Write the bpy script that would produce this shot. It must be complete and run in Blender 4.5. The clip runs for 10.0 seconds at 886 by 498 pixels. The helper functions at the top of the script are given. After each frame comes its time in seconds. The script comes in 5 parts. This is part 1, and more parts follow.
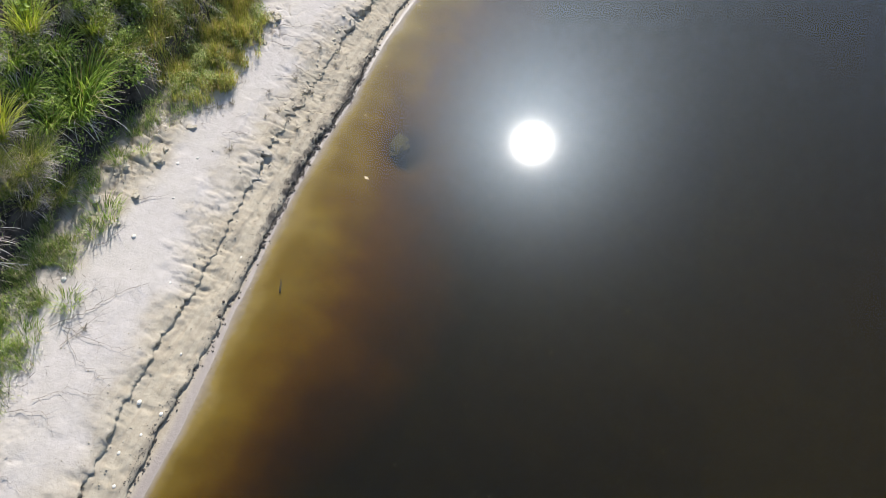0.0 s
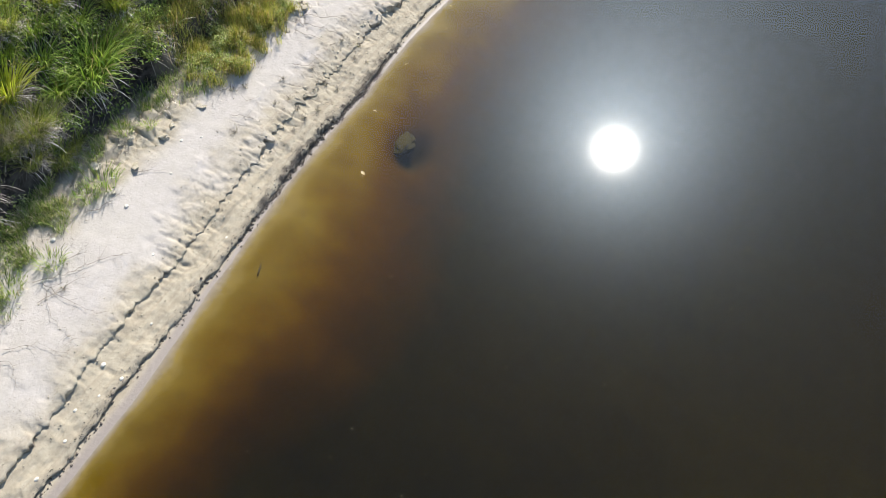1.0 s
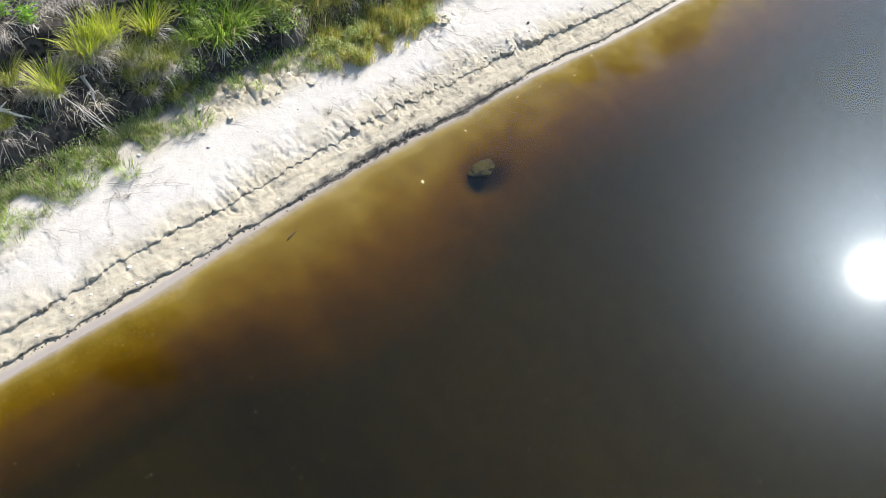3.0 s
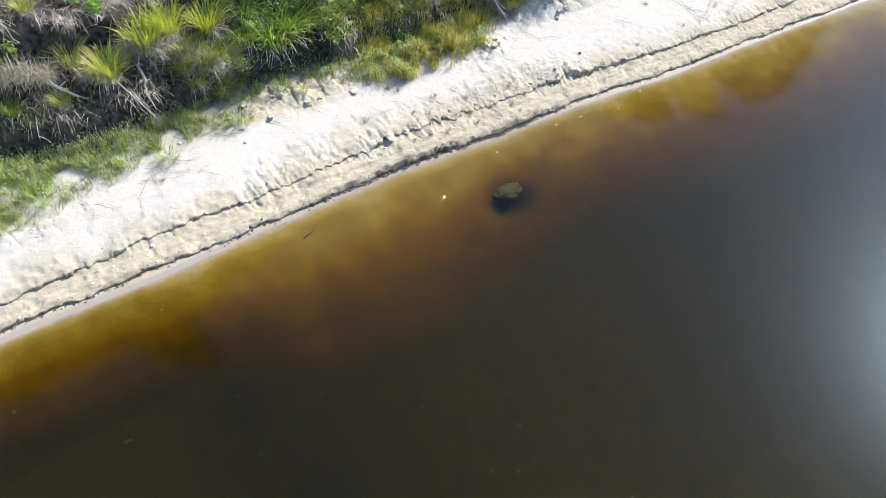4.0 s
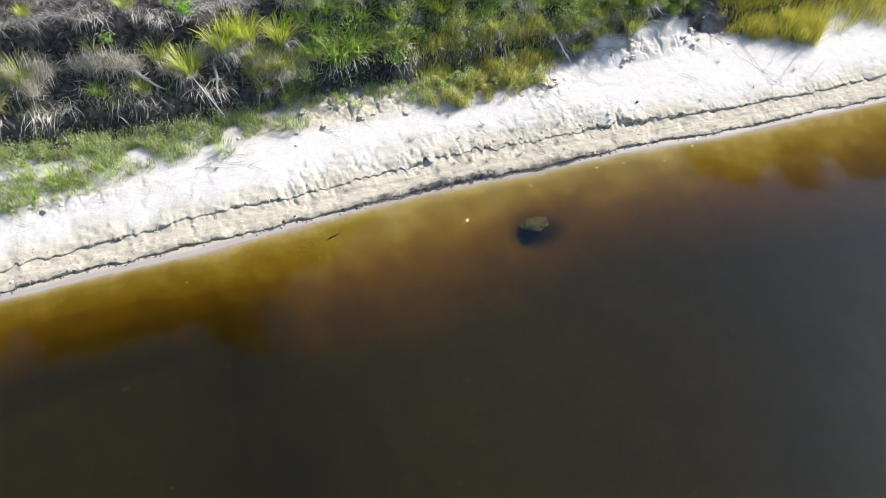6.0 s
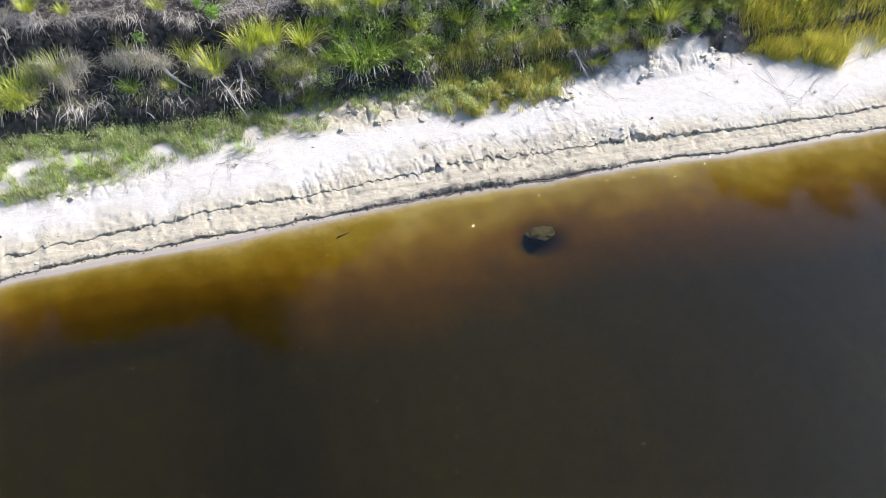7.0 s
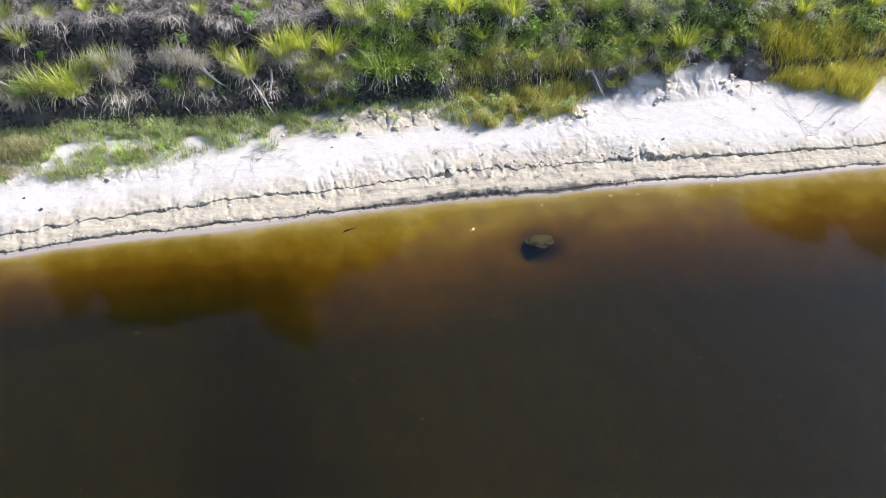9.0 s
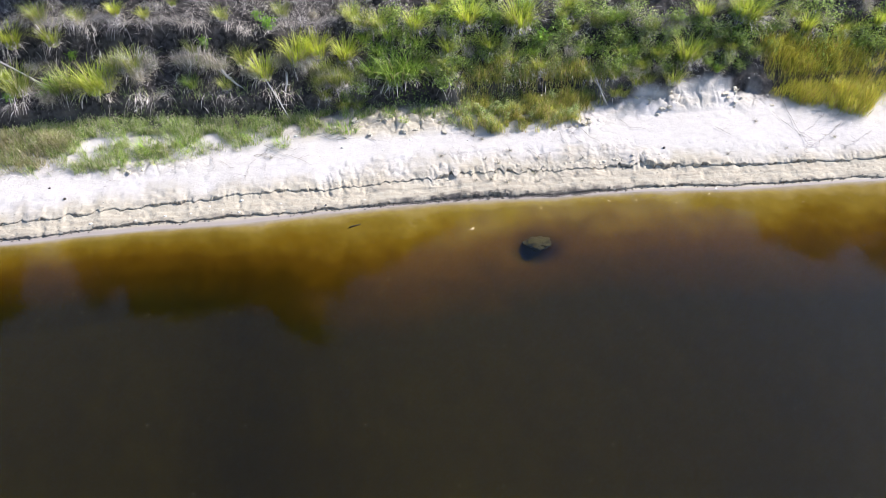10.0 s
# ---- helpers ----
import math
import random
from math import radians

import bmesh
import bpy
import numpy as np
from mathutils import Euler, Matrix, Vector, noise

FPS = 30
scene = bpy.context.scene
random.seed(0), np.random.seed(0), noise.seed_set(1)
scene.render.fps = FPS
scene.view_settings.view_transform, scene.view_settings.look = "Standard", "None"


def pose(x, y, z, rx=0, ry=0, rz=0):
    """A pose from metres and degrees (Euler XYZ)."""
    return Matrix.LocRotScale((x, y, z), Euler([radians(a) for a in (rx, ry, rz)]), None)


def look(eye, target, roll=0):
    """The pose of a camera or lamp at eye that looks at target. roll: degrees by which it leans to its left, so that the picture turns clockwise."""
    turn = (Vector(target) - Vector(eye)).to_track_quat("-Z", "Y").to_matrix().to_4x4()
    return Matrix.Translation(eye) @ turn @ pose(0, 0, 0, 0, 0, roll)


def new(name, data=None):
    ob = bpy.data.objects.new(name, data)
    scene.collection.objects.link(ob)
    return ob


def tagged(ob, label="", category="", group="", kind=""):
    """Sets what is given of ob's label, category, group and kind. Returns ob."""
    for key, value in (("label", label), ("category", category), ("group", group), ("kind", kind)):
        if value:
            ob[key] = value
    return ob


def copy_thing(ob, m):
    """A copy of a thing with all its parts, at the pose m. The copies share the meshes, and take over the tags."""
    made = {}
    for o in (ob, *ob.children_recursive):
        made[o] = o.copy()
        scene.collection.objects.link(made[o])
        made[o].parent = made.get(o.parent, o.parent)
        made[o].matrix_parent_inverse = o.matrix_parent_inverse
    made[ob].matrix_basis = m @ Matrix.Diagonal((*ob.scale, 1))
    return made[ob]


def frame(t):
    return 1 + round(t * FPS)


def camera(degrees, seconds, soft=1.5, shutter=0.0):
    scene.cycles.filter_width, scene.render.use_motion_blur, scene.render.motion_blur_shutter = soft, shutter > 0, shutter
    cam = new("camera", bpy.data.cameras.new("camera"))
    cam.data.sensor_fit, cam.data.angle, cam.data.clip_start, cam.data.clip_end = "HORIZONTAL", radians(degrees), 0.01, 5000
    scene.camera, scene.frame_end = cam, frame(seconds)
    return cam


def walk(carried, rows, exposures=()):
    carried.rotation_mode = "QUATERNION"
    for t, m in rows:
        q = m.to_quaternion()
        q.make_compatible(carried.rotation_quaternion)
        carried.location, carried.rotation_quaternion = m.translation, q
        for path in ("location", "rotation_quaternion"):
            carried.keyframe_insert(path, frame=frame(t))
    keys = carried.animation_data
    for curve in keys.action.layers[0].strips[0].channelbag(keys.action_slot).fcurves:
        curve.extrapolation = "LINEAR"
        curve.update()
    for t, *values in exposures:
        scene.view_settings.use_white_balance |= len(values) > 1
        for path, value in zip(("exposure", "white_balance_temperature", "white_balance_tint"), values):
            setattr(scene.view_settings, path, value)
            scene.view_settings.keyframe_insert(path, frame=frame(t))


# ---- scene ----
# ---------------------------------------------------------------- camera
cam = camera(60.5, 10.0, soft=0.75)
METRES, EYE, TILT, LEAN, TURN = 15.0, 11.48, -48.1, 0.0, -73.9
ROWS = [
    (0.0, 0.0, 0.0, 0.0, 0.0, 0.0, -0.0),
    (0.5, 0.0541, -0.0011, 0.0093, 1.89, -0.28, -2.42),
    (1.0, 0.1199, -0.0021, 0.0211, 5.2, -0.82, -6.42),
    (1.5, 0.1879, 0.0002, 0.0338, 9.15, -1.33, -11.09),
    (2.0, 0.2561, 0.006, 0.0481, 13.45, -1.85, -15.9),
    (2.5, 0.3226, 0.0162, 0.0659, 18.0, -2.52, -20.57),
    (4.0, 0.4906, 0.0643, 0.1338, 30.74, -5.58, -30.9),
    (4.5, 0.5344, 0.0821, 0.1573, 34.29, -6.61, -33.19),
    (5.0, 0.576, 0.0954, 0.1764, 37.67, -7.72, -35.19),
    (5.5, 0.6139, 0.1057, 0.1948, 40.7, -8.82, -36.81),
    (7.0, 0.7119, 0.1317, 0.2457, 48.28, -11.94, -40.27),
    (7.5, 0.7413, 0.1417, 0.259, 50.41, -12.8, -41.09),
    (8.0, 0.7698, 0.1522, 0.2725, 52.39, -13.59, -41.77),
    (8.5, 0.8011, 0.1646, 0.2878, 54.34, -14.38, -42.39),
    (9.0, 0.8355, 0.1771, 0.3003, 56.28, -15.13, -42.97),
    (9.5, 0.8723, 0.1871, 0.3111, 58.11, -15.69, -43.49),
    (10.0, 0.9128, 0.1938, 0.3199, 59.85, -16.15, -43.94),
]
START = pose(0, 0, 0, 0, 0.7, 0) @ pose(-8.16, -5.67, EYE, TILT, LEAN, TURN)
EXPOSURES = [(0.0, 0.57, 6500, 11), (1.0, 0.71, 6640, 9), (2.5, 0.97, 6500, 8), (4.0, 1.05, 6330, 8), (5.5, 1.05, 6250, 9), (7.5, 1.04, 6150, 13), (10.0, 1.04, 6130, 15)]
walk(cam, [(t, START @ pose(METRES * x, METRES * y, METRES * z, 90 + pitch, roll, yaw)) for t, x, y, z, yaw, pitch, roll in ROWS], EXPOSURES)

# ---------------------------------------------------------------- sky and sun
SUN_UP, SUN_ROUND = 40.6, 82.5  # degrees: above the horizon; from +y towards +x
world = bpy.data.worlds.new("world")
scene.world = world
world.use_nodes = True
sky = world.node_tree.nodes.new("ShaderNodeTexSky")
sky.sky_type, sky.sun_disc = "NISHITA", False
sky.dust_density, sky.ozone_density = 0.4, 3.0
sky.sun_elevation, sky.sun_rotation = radians(SUN_UP), radians(SUN_ROUND)
back = world.node_tree.nodes["Background"]
back.inputs["Strength"].default_value = 0.105
world.node_tree.links.new(sky.outputs["Color"], back.inputs["Color"])
sun = new("sun", bpy.data.lights.new("sun", "SUN"))
sun.data.energy, sun.data.angle, sun.data.color = 4.6, radians(0.53), (1.0, 0.95, 0.875)
toward = Vector((math.cos(radians(SUN_UP)) * math.sin(radians(SUN_ROUND)), math.cos(radians(SUN_UP)) * math.cos(radians(SUN_ROUND)), math.sin(radians(SUN_UP))))
sun.matrix_world = look(toward * 60, (0, 0, 0))


# ---------------------------------------------------------------- materials
class Mat:
    """A node material with short calls for its nodes."""

    def __init__(self, name, rough=0.8, spec=0.3):
        self.m = bpy.data.materials.new(name)
        self.m.use_nodes = True
        self.t = self.m.node_tree
        self.bsdf = self.t.nodes["Principled BSDF"]
        self.bsdf.inputs["Roughness"].default_value = rough
        self.bsdf.inputs["Specular IOR Level"].default_value = spec

    def node(self, kind, **values):
        n = self.t.nodes.new(kind)
        for key, value in values.items():
            if key in n.inputs:
                self.put(n.inputs[key], value)
        return n

    def put(self, socket, value):
        if isinstance(value, bpy.types.NodeSocket):
            self.t.links.new(value, socket)
        elif isinstance(value, tuple) and len(value) == 3 and socket.type == "RGBA":
            socket.default_value = (*value, 1)
        else:
            socket.default_value = value

    def place(self):
        return self.node("ShaderNodeNewGeometry").outputs["Position"]

    def noise(self, scale, detail=4.0, vector=None, stretch=None):
        v = vector or self.place()
        if stretch:
            mapping = self.t.nodes.new("ShaderNodeMapping")
            self.t.links.new(v, mapping.inputs["Vector"])
            mapping.inputs["Scale"].default_value = stretch
            v = mapping.outputs["Vector"]
        n = self.t.nodes.new("ShaderNodeTexNoise")
        self.t.links.new(v, n.inputs["Vector"])
        n.inputs["Scale"].default_value, n.inputs["Detail"].default_value = scale, detail
        return n.outputs["Fac"]

    def ramp(self, value, *stops):
        n = self.t.nodes.new("ShaderNodeValToRGB")
        self.t.links.new(value, n.inputs["Fac"])
        els = n.color_ramp.elements
        while len(els) < len(stops):
            els.new(0.5)
        for e, (pos, col) in zip(els, stops):
            e.position = pos
            e.color = (*col, 1) if isinstance(col, tuple) else (col, col, col, 1)
        return n.outputs["Color"]

    def mix(self, fac, a, b, blend="MIX"):
        n = self.t.nodes.new("ShaderNodeMix")
        n.data_type, n.blend_type = "RGBA", blend
        self.put(n.inputs[0], fac)
        self.put(n.inputs[6], a)
        self.put(n.inputs[7], b)
        return n.outputs[2]

    def math(self, op, a, b=0.0, clamp=False):
        n = self.t.nodes.new("ShaderNodeMath")
        n.operation, n.use_clamp = op, clamp
        self.put(n.inputs[0], a)
        self.put(n.inputs[1], b)
        return n.outputs[0]

    def attr(self, name):
        n = self.t.nodes.new("ShaderNodeAttribute")
        n.attribute_name = name
        return n.outputs["Fac"]

    def island(self):
        return self.node("ShaderNodeNewGeometry").outputs["Random Per Island"]

    def each(self):
        return self.node("ShaderNodeObjectInfo").outputs["Random"]

    def bump(self, height, strength=0.5, distance=0.02):
        n = self.node("ShaderNodeBump", Height=height, Strength=strength, Distance=distance)
        self.t.links.new(n.outputs["Normal"], self.bsdf.inputs["Normal"])

    def colour(self, c):
        self.put(self.bsdf.inputs["Base Color"], c)
        return self


def leaf_material(name, dark, mid, light, dead=(0.3, 0.24, 0.12), deadness=0.0, glow=0.25, rough=0.62):
    """Thin plant tissue: colours by blade, and light that comes through it."""
    k = Mat(name, rough, 0.14)
    r = k.island()
    tone = k.ramp(r, (0.0, dark), (0.45, mid), (1.0, light))
    if deadness > 0:
        r2 = k.math("FRACT", k.math("MULTIPLY", r, 17.3))
        tone = k.mix(k.math("LESS_THAN", r2, deadness), tone, dead)
    patch = k.ramp(k.noise(1.1, 3), (0.3, 0.85), (0.7, 1.5))
    tone = k.mix(1.0, tone, patch, "MULTIPLY")
    tone = k.mix(1.0, tone, k.ramp(k.each(), (0.0, (0.78, 0.8, 0.86)), (1.0, (1.22, 1.18, 1.1))), "MULTIPLY")
    k.colour(tone)
    through_leaf = k.node("ShaderNodeBsdfTranslucent", Color=k.mix(1.0, tone, (1.4, 1.35, 0.75), "MULTIPLY"))
    both = k.node("ShaderNodeMixShader", Fac=0.9 * glow)
    k.t.links.new(k.bsdf.outputs[0], both.inputs[1])
    k.t.links.new(through_leaf.outputs[0], both.inputs[2])
    k.t.links.new(both.outputs[0], k.t.nodes["Material Output"].inputs["Surface"])
    return k.m


def ground_material():
    k = Mat("sand_and_soil", 0.9, 0.25)
    damp, wet, soil, litter, scarp_face = (k.attr(n) for n in ("damp", "wet", "soil", "litter", "scarp_face"))
    fine, coarse, broad = k.noise(55, 5), k.noise(6, 5), k.noise(0.9, 4)
    dry = k.mix(k.ramp(coarse, (0.35, 0.0), (0.68, 1.0)), (0.5, 0.462, 0.432), (0.45, 0.412, 0.378))
    dry = k.mix(k.ramp(broad, (0.45, 0.0), (0.7, 0.5)), dry, (0.46, 0.425, 0.375))
    tan = k.mix(k.ramp(coarse, (0.3, 0.0), (0.7, 1.0)), (0.44, 0.388, 0.3), (0.365, 0.316, 0.236))
    tan = k.mix(k.ramp(k.noise(1.0, 5, None, (0.7, 11, 0.7)), (0.48, 0.0), (0.6, 0.4)), tan, (0.3, 0.252, 0.19))
    tone = k.mix(damp, dry, tan)
    grit = k.ramp(k.noise(38, 2), (0.66, 0.0), (0.72, 1.0))
    tone = k.mix(k.math("MULTIPLY", grit, 0.5), tone, (0.24, 0.2, 0.15))
    # bank soil, its tone lowered to carry the shade under and between plants
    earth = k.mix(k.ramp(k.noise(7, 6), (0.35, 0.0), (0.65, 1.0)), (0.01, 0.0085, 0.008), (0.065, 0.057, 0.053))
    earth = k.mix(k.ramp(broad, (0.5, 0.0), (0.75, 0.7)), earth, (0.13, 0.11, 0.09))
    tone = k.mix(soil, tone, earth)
    tone = k.mix(k.math("MULTIPLY", litter, 0.9), tone, k.mix(fine, (0.05, 0.042, 0.035), (0.16, 0.14, 0.12)))
    # darker tone on the scarp faces, broken up by noise
    tone = k.mix(k.math("MULTIPLY", scarp_face, k.ramp(k.noise(4, 5), (0.42, 0.0), (0.6, 1.0))), tone, (0.15, 0.125, 0.1))
    tone = k.mix(wet, tone, (0.285, 0.248, 0.222))
    # the bed: sand, with the light lost in tannin-brown water painted in by depth
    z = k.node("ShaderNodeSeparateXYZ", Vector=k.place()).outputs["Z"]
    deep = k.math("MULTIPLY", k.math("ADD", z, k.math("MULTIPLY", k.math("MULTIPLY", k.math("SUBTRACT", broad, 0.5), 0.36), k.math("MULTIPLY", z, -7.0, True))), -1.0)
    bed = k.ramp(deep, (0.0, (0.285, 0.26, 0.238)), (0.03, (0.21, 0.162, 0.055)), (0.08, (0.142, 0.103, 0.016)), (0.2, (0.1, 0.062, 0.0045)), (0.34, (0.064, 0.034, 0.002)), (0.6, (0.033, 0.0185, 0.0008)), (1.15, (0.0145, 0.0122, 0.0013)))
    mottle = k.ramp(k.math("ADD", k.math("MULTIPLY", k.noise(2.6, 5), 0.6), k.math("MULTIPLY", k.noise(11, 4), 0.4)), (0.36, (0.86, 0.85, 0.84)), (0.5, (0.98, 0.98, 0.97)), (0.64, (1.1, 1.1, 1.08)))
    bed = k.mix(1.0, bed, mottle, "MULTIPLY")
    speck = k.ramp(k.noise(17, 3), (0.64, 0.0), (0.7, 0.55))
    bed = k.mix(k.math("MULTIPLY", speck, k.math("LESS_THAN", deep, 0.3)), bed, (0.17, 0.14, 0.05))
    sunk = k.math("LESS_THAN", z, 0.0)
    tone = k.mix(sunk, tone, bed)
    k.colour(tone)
    k.put(k.bsdf.inputs["Roughness"], k.math("SUBTRACT", 0.95, k.math("MULTIPLY", k.math("MULTIPLY", wet, k.math("SUBTRACT", 1.0, sunk)), 0.5)))
    k.put(k.bsdf.inputs["Specular IOR Level"], k.math("MULTIPLY", k.math("SUBTRACT", 1.0, sunk), 0.3))
    height = k.math("ADD", k.math("MULTIPLY", fine, 0.5), k.math("ADD", k.noise(18, 5), k.math("MULTIPLY", coarse, 0.7)))
    k.bump(k.math("MULTIPLY", height, k.math("SUBTRACT", 1.0, k.math("MULTIPLY", sunk, 0.85))), 0.34, 0.03)
    return k.m


def water_material():
    """Calm peat-brown lake water: a mirror at the surface, tinted clear below."""
    k = Mat("lake_water")
    k.t.nodes.remove(k.bsdf)
    ripple = k.noise(0.9, 1)
    bump = k.node("ShaderNodeBump", Height=ripple, Strength=0.015, Distance=0.02).outputs["Normal"]
    # gloss direction set by the sun's azimuth, to round off its glint
    across = k.node("ShaderNodeCombineXYZ", X=0.991, Y=0.131, Z=0.0).outputs[0]
    clear = k.node("ShaderNodeBsdfTransparent", Color=(0.97, 0.94, 0.86))
    mirror, ripples, glare = (k.node("ShaderNodeBsdfGlossy", Color=(1, 1, 1), Roughness=r, Normal=bump, Anisotropy=0.2, Tangent=across) for r in (0.012, 0.075, 0.29))
    # wide blue-tinted gloss, added for the glow around the sun's glint
    glare.inputs["Color"].default_value = (0.62, 0.79, 1.0, 1)
    calm = k.node("ShaderNodeMixShader", Fac=0.1)
    k.t.links.new(mirror.outputs[0], calm.inputs[1])
    k.t.links.new(ripples.outputs[0], calm.inputs[2])
    shine = k.node("ShaderNodeMixShader", Fac=0.15)
    k.t.links.new(calm.outputs[0], shine.inputs[1])
    k.t.links.new(glare.outputs[0], shine.inputs[2])
    fresnel = k.node("ShaderNodeFresnel", IOR=1.325, Normal=bump)
    both = k.node("ShaderNodeMixShader", Fac=fresnel.outputs[0])
    k.t.links.new(clear.outputs[0], both.inputs[1])
    k.t.links.new(shine.outputs[0], both.inputs[2])
    k.t.links.new(both.outputs[0], k.t.nodes["Material Output"].inputs["Surface"])
    return k.m


def rough_material(name, a, b, scale=8, rough=0.85, bump=0.5, distance=0.02, vary=0.0):
    k = Mat(name, rough, 0.25)
    tone = k.mix(k.ramp(k.noise(scale, 5), (0.3, 0.0), (0.7, 1.0)), a, b)
    if vary:
        tone = k.mix(1.0, tone, k.ramp(k.each(), (0.0, 1 - vary), (1.0, 1 + vary)), "MULTIPLY")
    k.colour(tone)
    k.bump(k.noise(scale * 4, 5), bump, distance)
    return k.m


def algae_material():
    """Dark stone with olive algae; lit top and shaded sides put into the colour."""
    k = Mat("algae_covered_rock", 0.95, 0.1)
    n = k.node("ShaderNodeSeparateXYZ", Vector=k.node("ShaderNodeNewGeometry").outputs["Normal"])
    top = k.math("ADD", k.math("ADD", n.outputs["Z"], k.math("MULTIPLY", n.outputs["Y"], 0.5)), k.math("MULTIPLY", k.noise(5, 4), 0.5))
    k.colour(k.mix(k.ramp(top, (0.85, 0.0), (1.35, 1.0)), (0.022, 0.019, 0.006), k.mix(k.ramp(k.noise(30, 4), (0.36, 0.0), (0.66, 1.0)), (0.028, 0.025, 0.006), (0.066, 0.055, 0.01))))
    k.bump(k.noise(16, 5), 0.5, 0.03)
    return k.m


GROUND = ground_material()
WATER = water_material()
BLADE_YELLOW = leaf_material("guinea_grass_sunny", (0.13, 0.18, 0.025), (0.36, 0.43, 0.06), (0.6, 0.62, 0.15), (0.4, 0.34, 0.2), 0.12, 0.34)
BLADE_GREEN = leaf_material("guinea_grass_green", (0.04, 0.085, 0.015), (0.165, 0.27, 0.045), (0.42, 0.53, 0.13), (0.36, 0.3, 0.18), 0.08, 0.32)
BLADE_OLIVE = leaf_material("olive_grass", (0.08, 0.11, 0.024), (0.23, 0.28, 0.06), (0.43, 0.46, 0.14), (0.44, 0.38, 0.25), 0.2, 0.28)
MEADOW = leaf_material("yellow_meadow", (0.12, 0.13, 0.026), (0.28, 0.29, 0.05), (0.48, 0.46, 0.1), (0.36, 0.26, 0.11), 0.14, 0.28)
OLIVE_MIX = leaf_material("brownish_olive_grass", (0.08, 0.1, 0.022), (0.25, 0.27, 0.065), (0.47, 0.46, 0.15), (0.42, 0.33, 0.2), 0.2, 0.32)
DRY_OLIVE = leaf_material("half_dead_grass", (0.12, 0.115, 0.05), (0.25, 0.235, 0.11), (0.46, 0.43, 0.24), (0.45, 0.39, 0.28), 0.35, 0.3)
STRAW = leaf_material("dead_straw", (0.07, 0.063, 0.06), (0.34, 0.31, 0.295), (0.76, 0.71, 0.68), glow=0.14, rough=0.8)
DRY_MIX = leaf_material("dry_mixed_grass", (0.09, 0.078, 0.07), (0.33, 0.295, 0.26), (0.7, 0.64, 0.57), (0.15, 0.17, 0.045), 0.22, 0.18, 0.8)
HERB = leaf_material("creeping_herb", (0.045, 0.09, 0.02), (0.185, 0.27, 0.065), (0.4, 0.48, 0.16), (0.48, 0.43, 0.33), 0.26, 0.28)
VINE = leaf_material("dark_vine_leaf", (0.04, 0.075, 0.016), (0.15, 0.225, 0.045), (0.38, 0.46, 0.14), glow=0.25)
PALE_LEAF = leaf_material("pale_shrub_leaf", (0.06, 0.09, 0.025), (0.2, 0.27, 0.08), (0.46, 0.5, 0.22), (0.45, 0.4, 0.3), 0.12, 0.28)
BRIGHT = leaf_material("fresh_broad_leaf", (0.07, 0.17, 0.02), (0.14, 0.27, 0.03), (0.24, 0.37, 0.06), glow=0.35)
TREE_LEAF = leaf_material("tree_leaf", (0.03, 0.05, 0.012), (0.05, 0.08, 0.016), (0.09, 0.12, 0.03), glow=0.2)
BARK = rough_material("grey_bark", (0.09, 0.075, 0.06), (0.2, 0.17, 0.14), 14)
BLEACHED = rough_material("bleached_wood", (0.42, 0.39, 0.36), (0.66, 0.63, 0.59), 20)
TWIG = rough_material("dry_twig", (0.19, 0.165, 0.14), (0.38, 0.34, 0.295), 20)
CLOD = rough_material("sand_clod", (0.42, 0.365, 0.27), (0.56, 0.51, 0.42), 10, vary=0.16)
PALE = rough_material("pale_pebble", (0.6, 0.57, 0.5), (0.78, 0.75, 0.68), 10, vary=0.15)
DARK = rough_material("dark_debris", (0.035, 0.03, 0.025), (0.11, 0.095, 0.08), 14, vary=0.3)
CRUMB = rough_material("peaty_crumb", (0.06, 0.05, 0.042), (0.25, 0.215, 0.18), 30)
ALGAE = algae_material()
LEAF_DEAD = rough_material("fallen_leaf", (0.5, 0.4, 0.2), (0.7, 0.6, 0.35), 12)

# ---------------------------------------------------------------- lie of the land
def vnoise(x, y, seed=0):
    """Smooth value noise in -1..1 on arrays."""
    x, y = np.asarray(x, float), np.asarray(y, float)
    xi, yi = np.floor(x), np.floor(y)
    fx, fy = x - xi, y - yi
    fx, fy = fx * fx * (3 - 2 * fx), fy * fy * (3 - 2 * fy)

    def lattice(a, b):
        s = np.sin(a * 127.1 + b * 311.7 + seed * 74.7) * 43758.5453
        return (s - np.floor(s)) * 2 - 1

    low = lattice(xi, yi) * (1 - fx) + lattice(xi + 1, yi) * fx
    high = lattice(xi, yi + 1) * (1 - fx) + lattice(xi + 1, yi + 1) * fx
    return low * (1 - fy) + high * fy


def fbm(x, y, octaves=4, seed=0):
    total, size = 0, 1.0
    for k in range(octaves):
        total = total + size * vnoise(x * 2 ** k + 13.7 * k, y * 2 ** k - 7.3 * k, seed + k)
        size *= 0.5
    return total


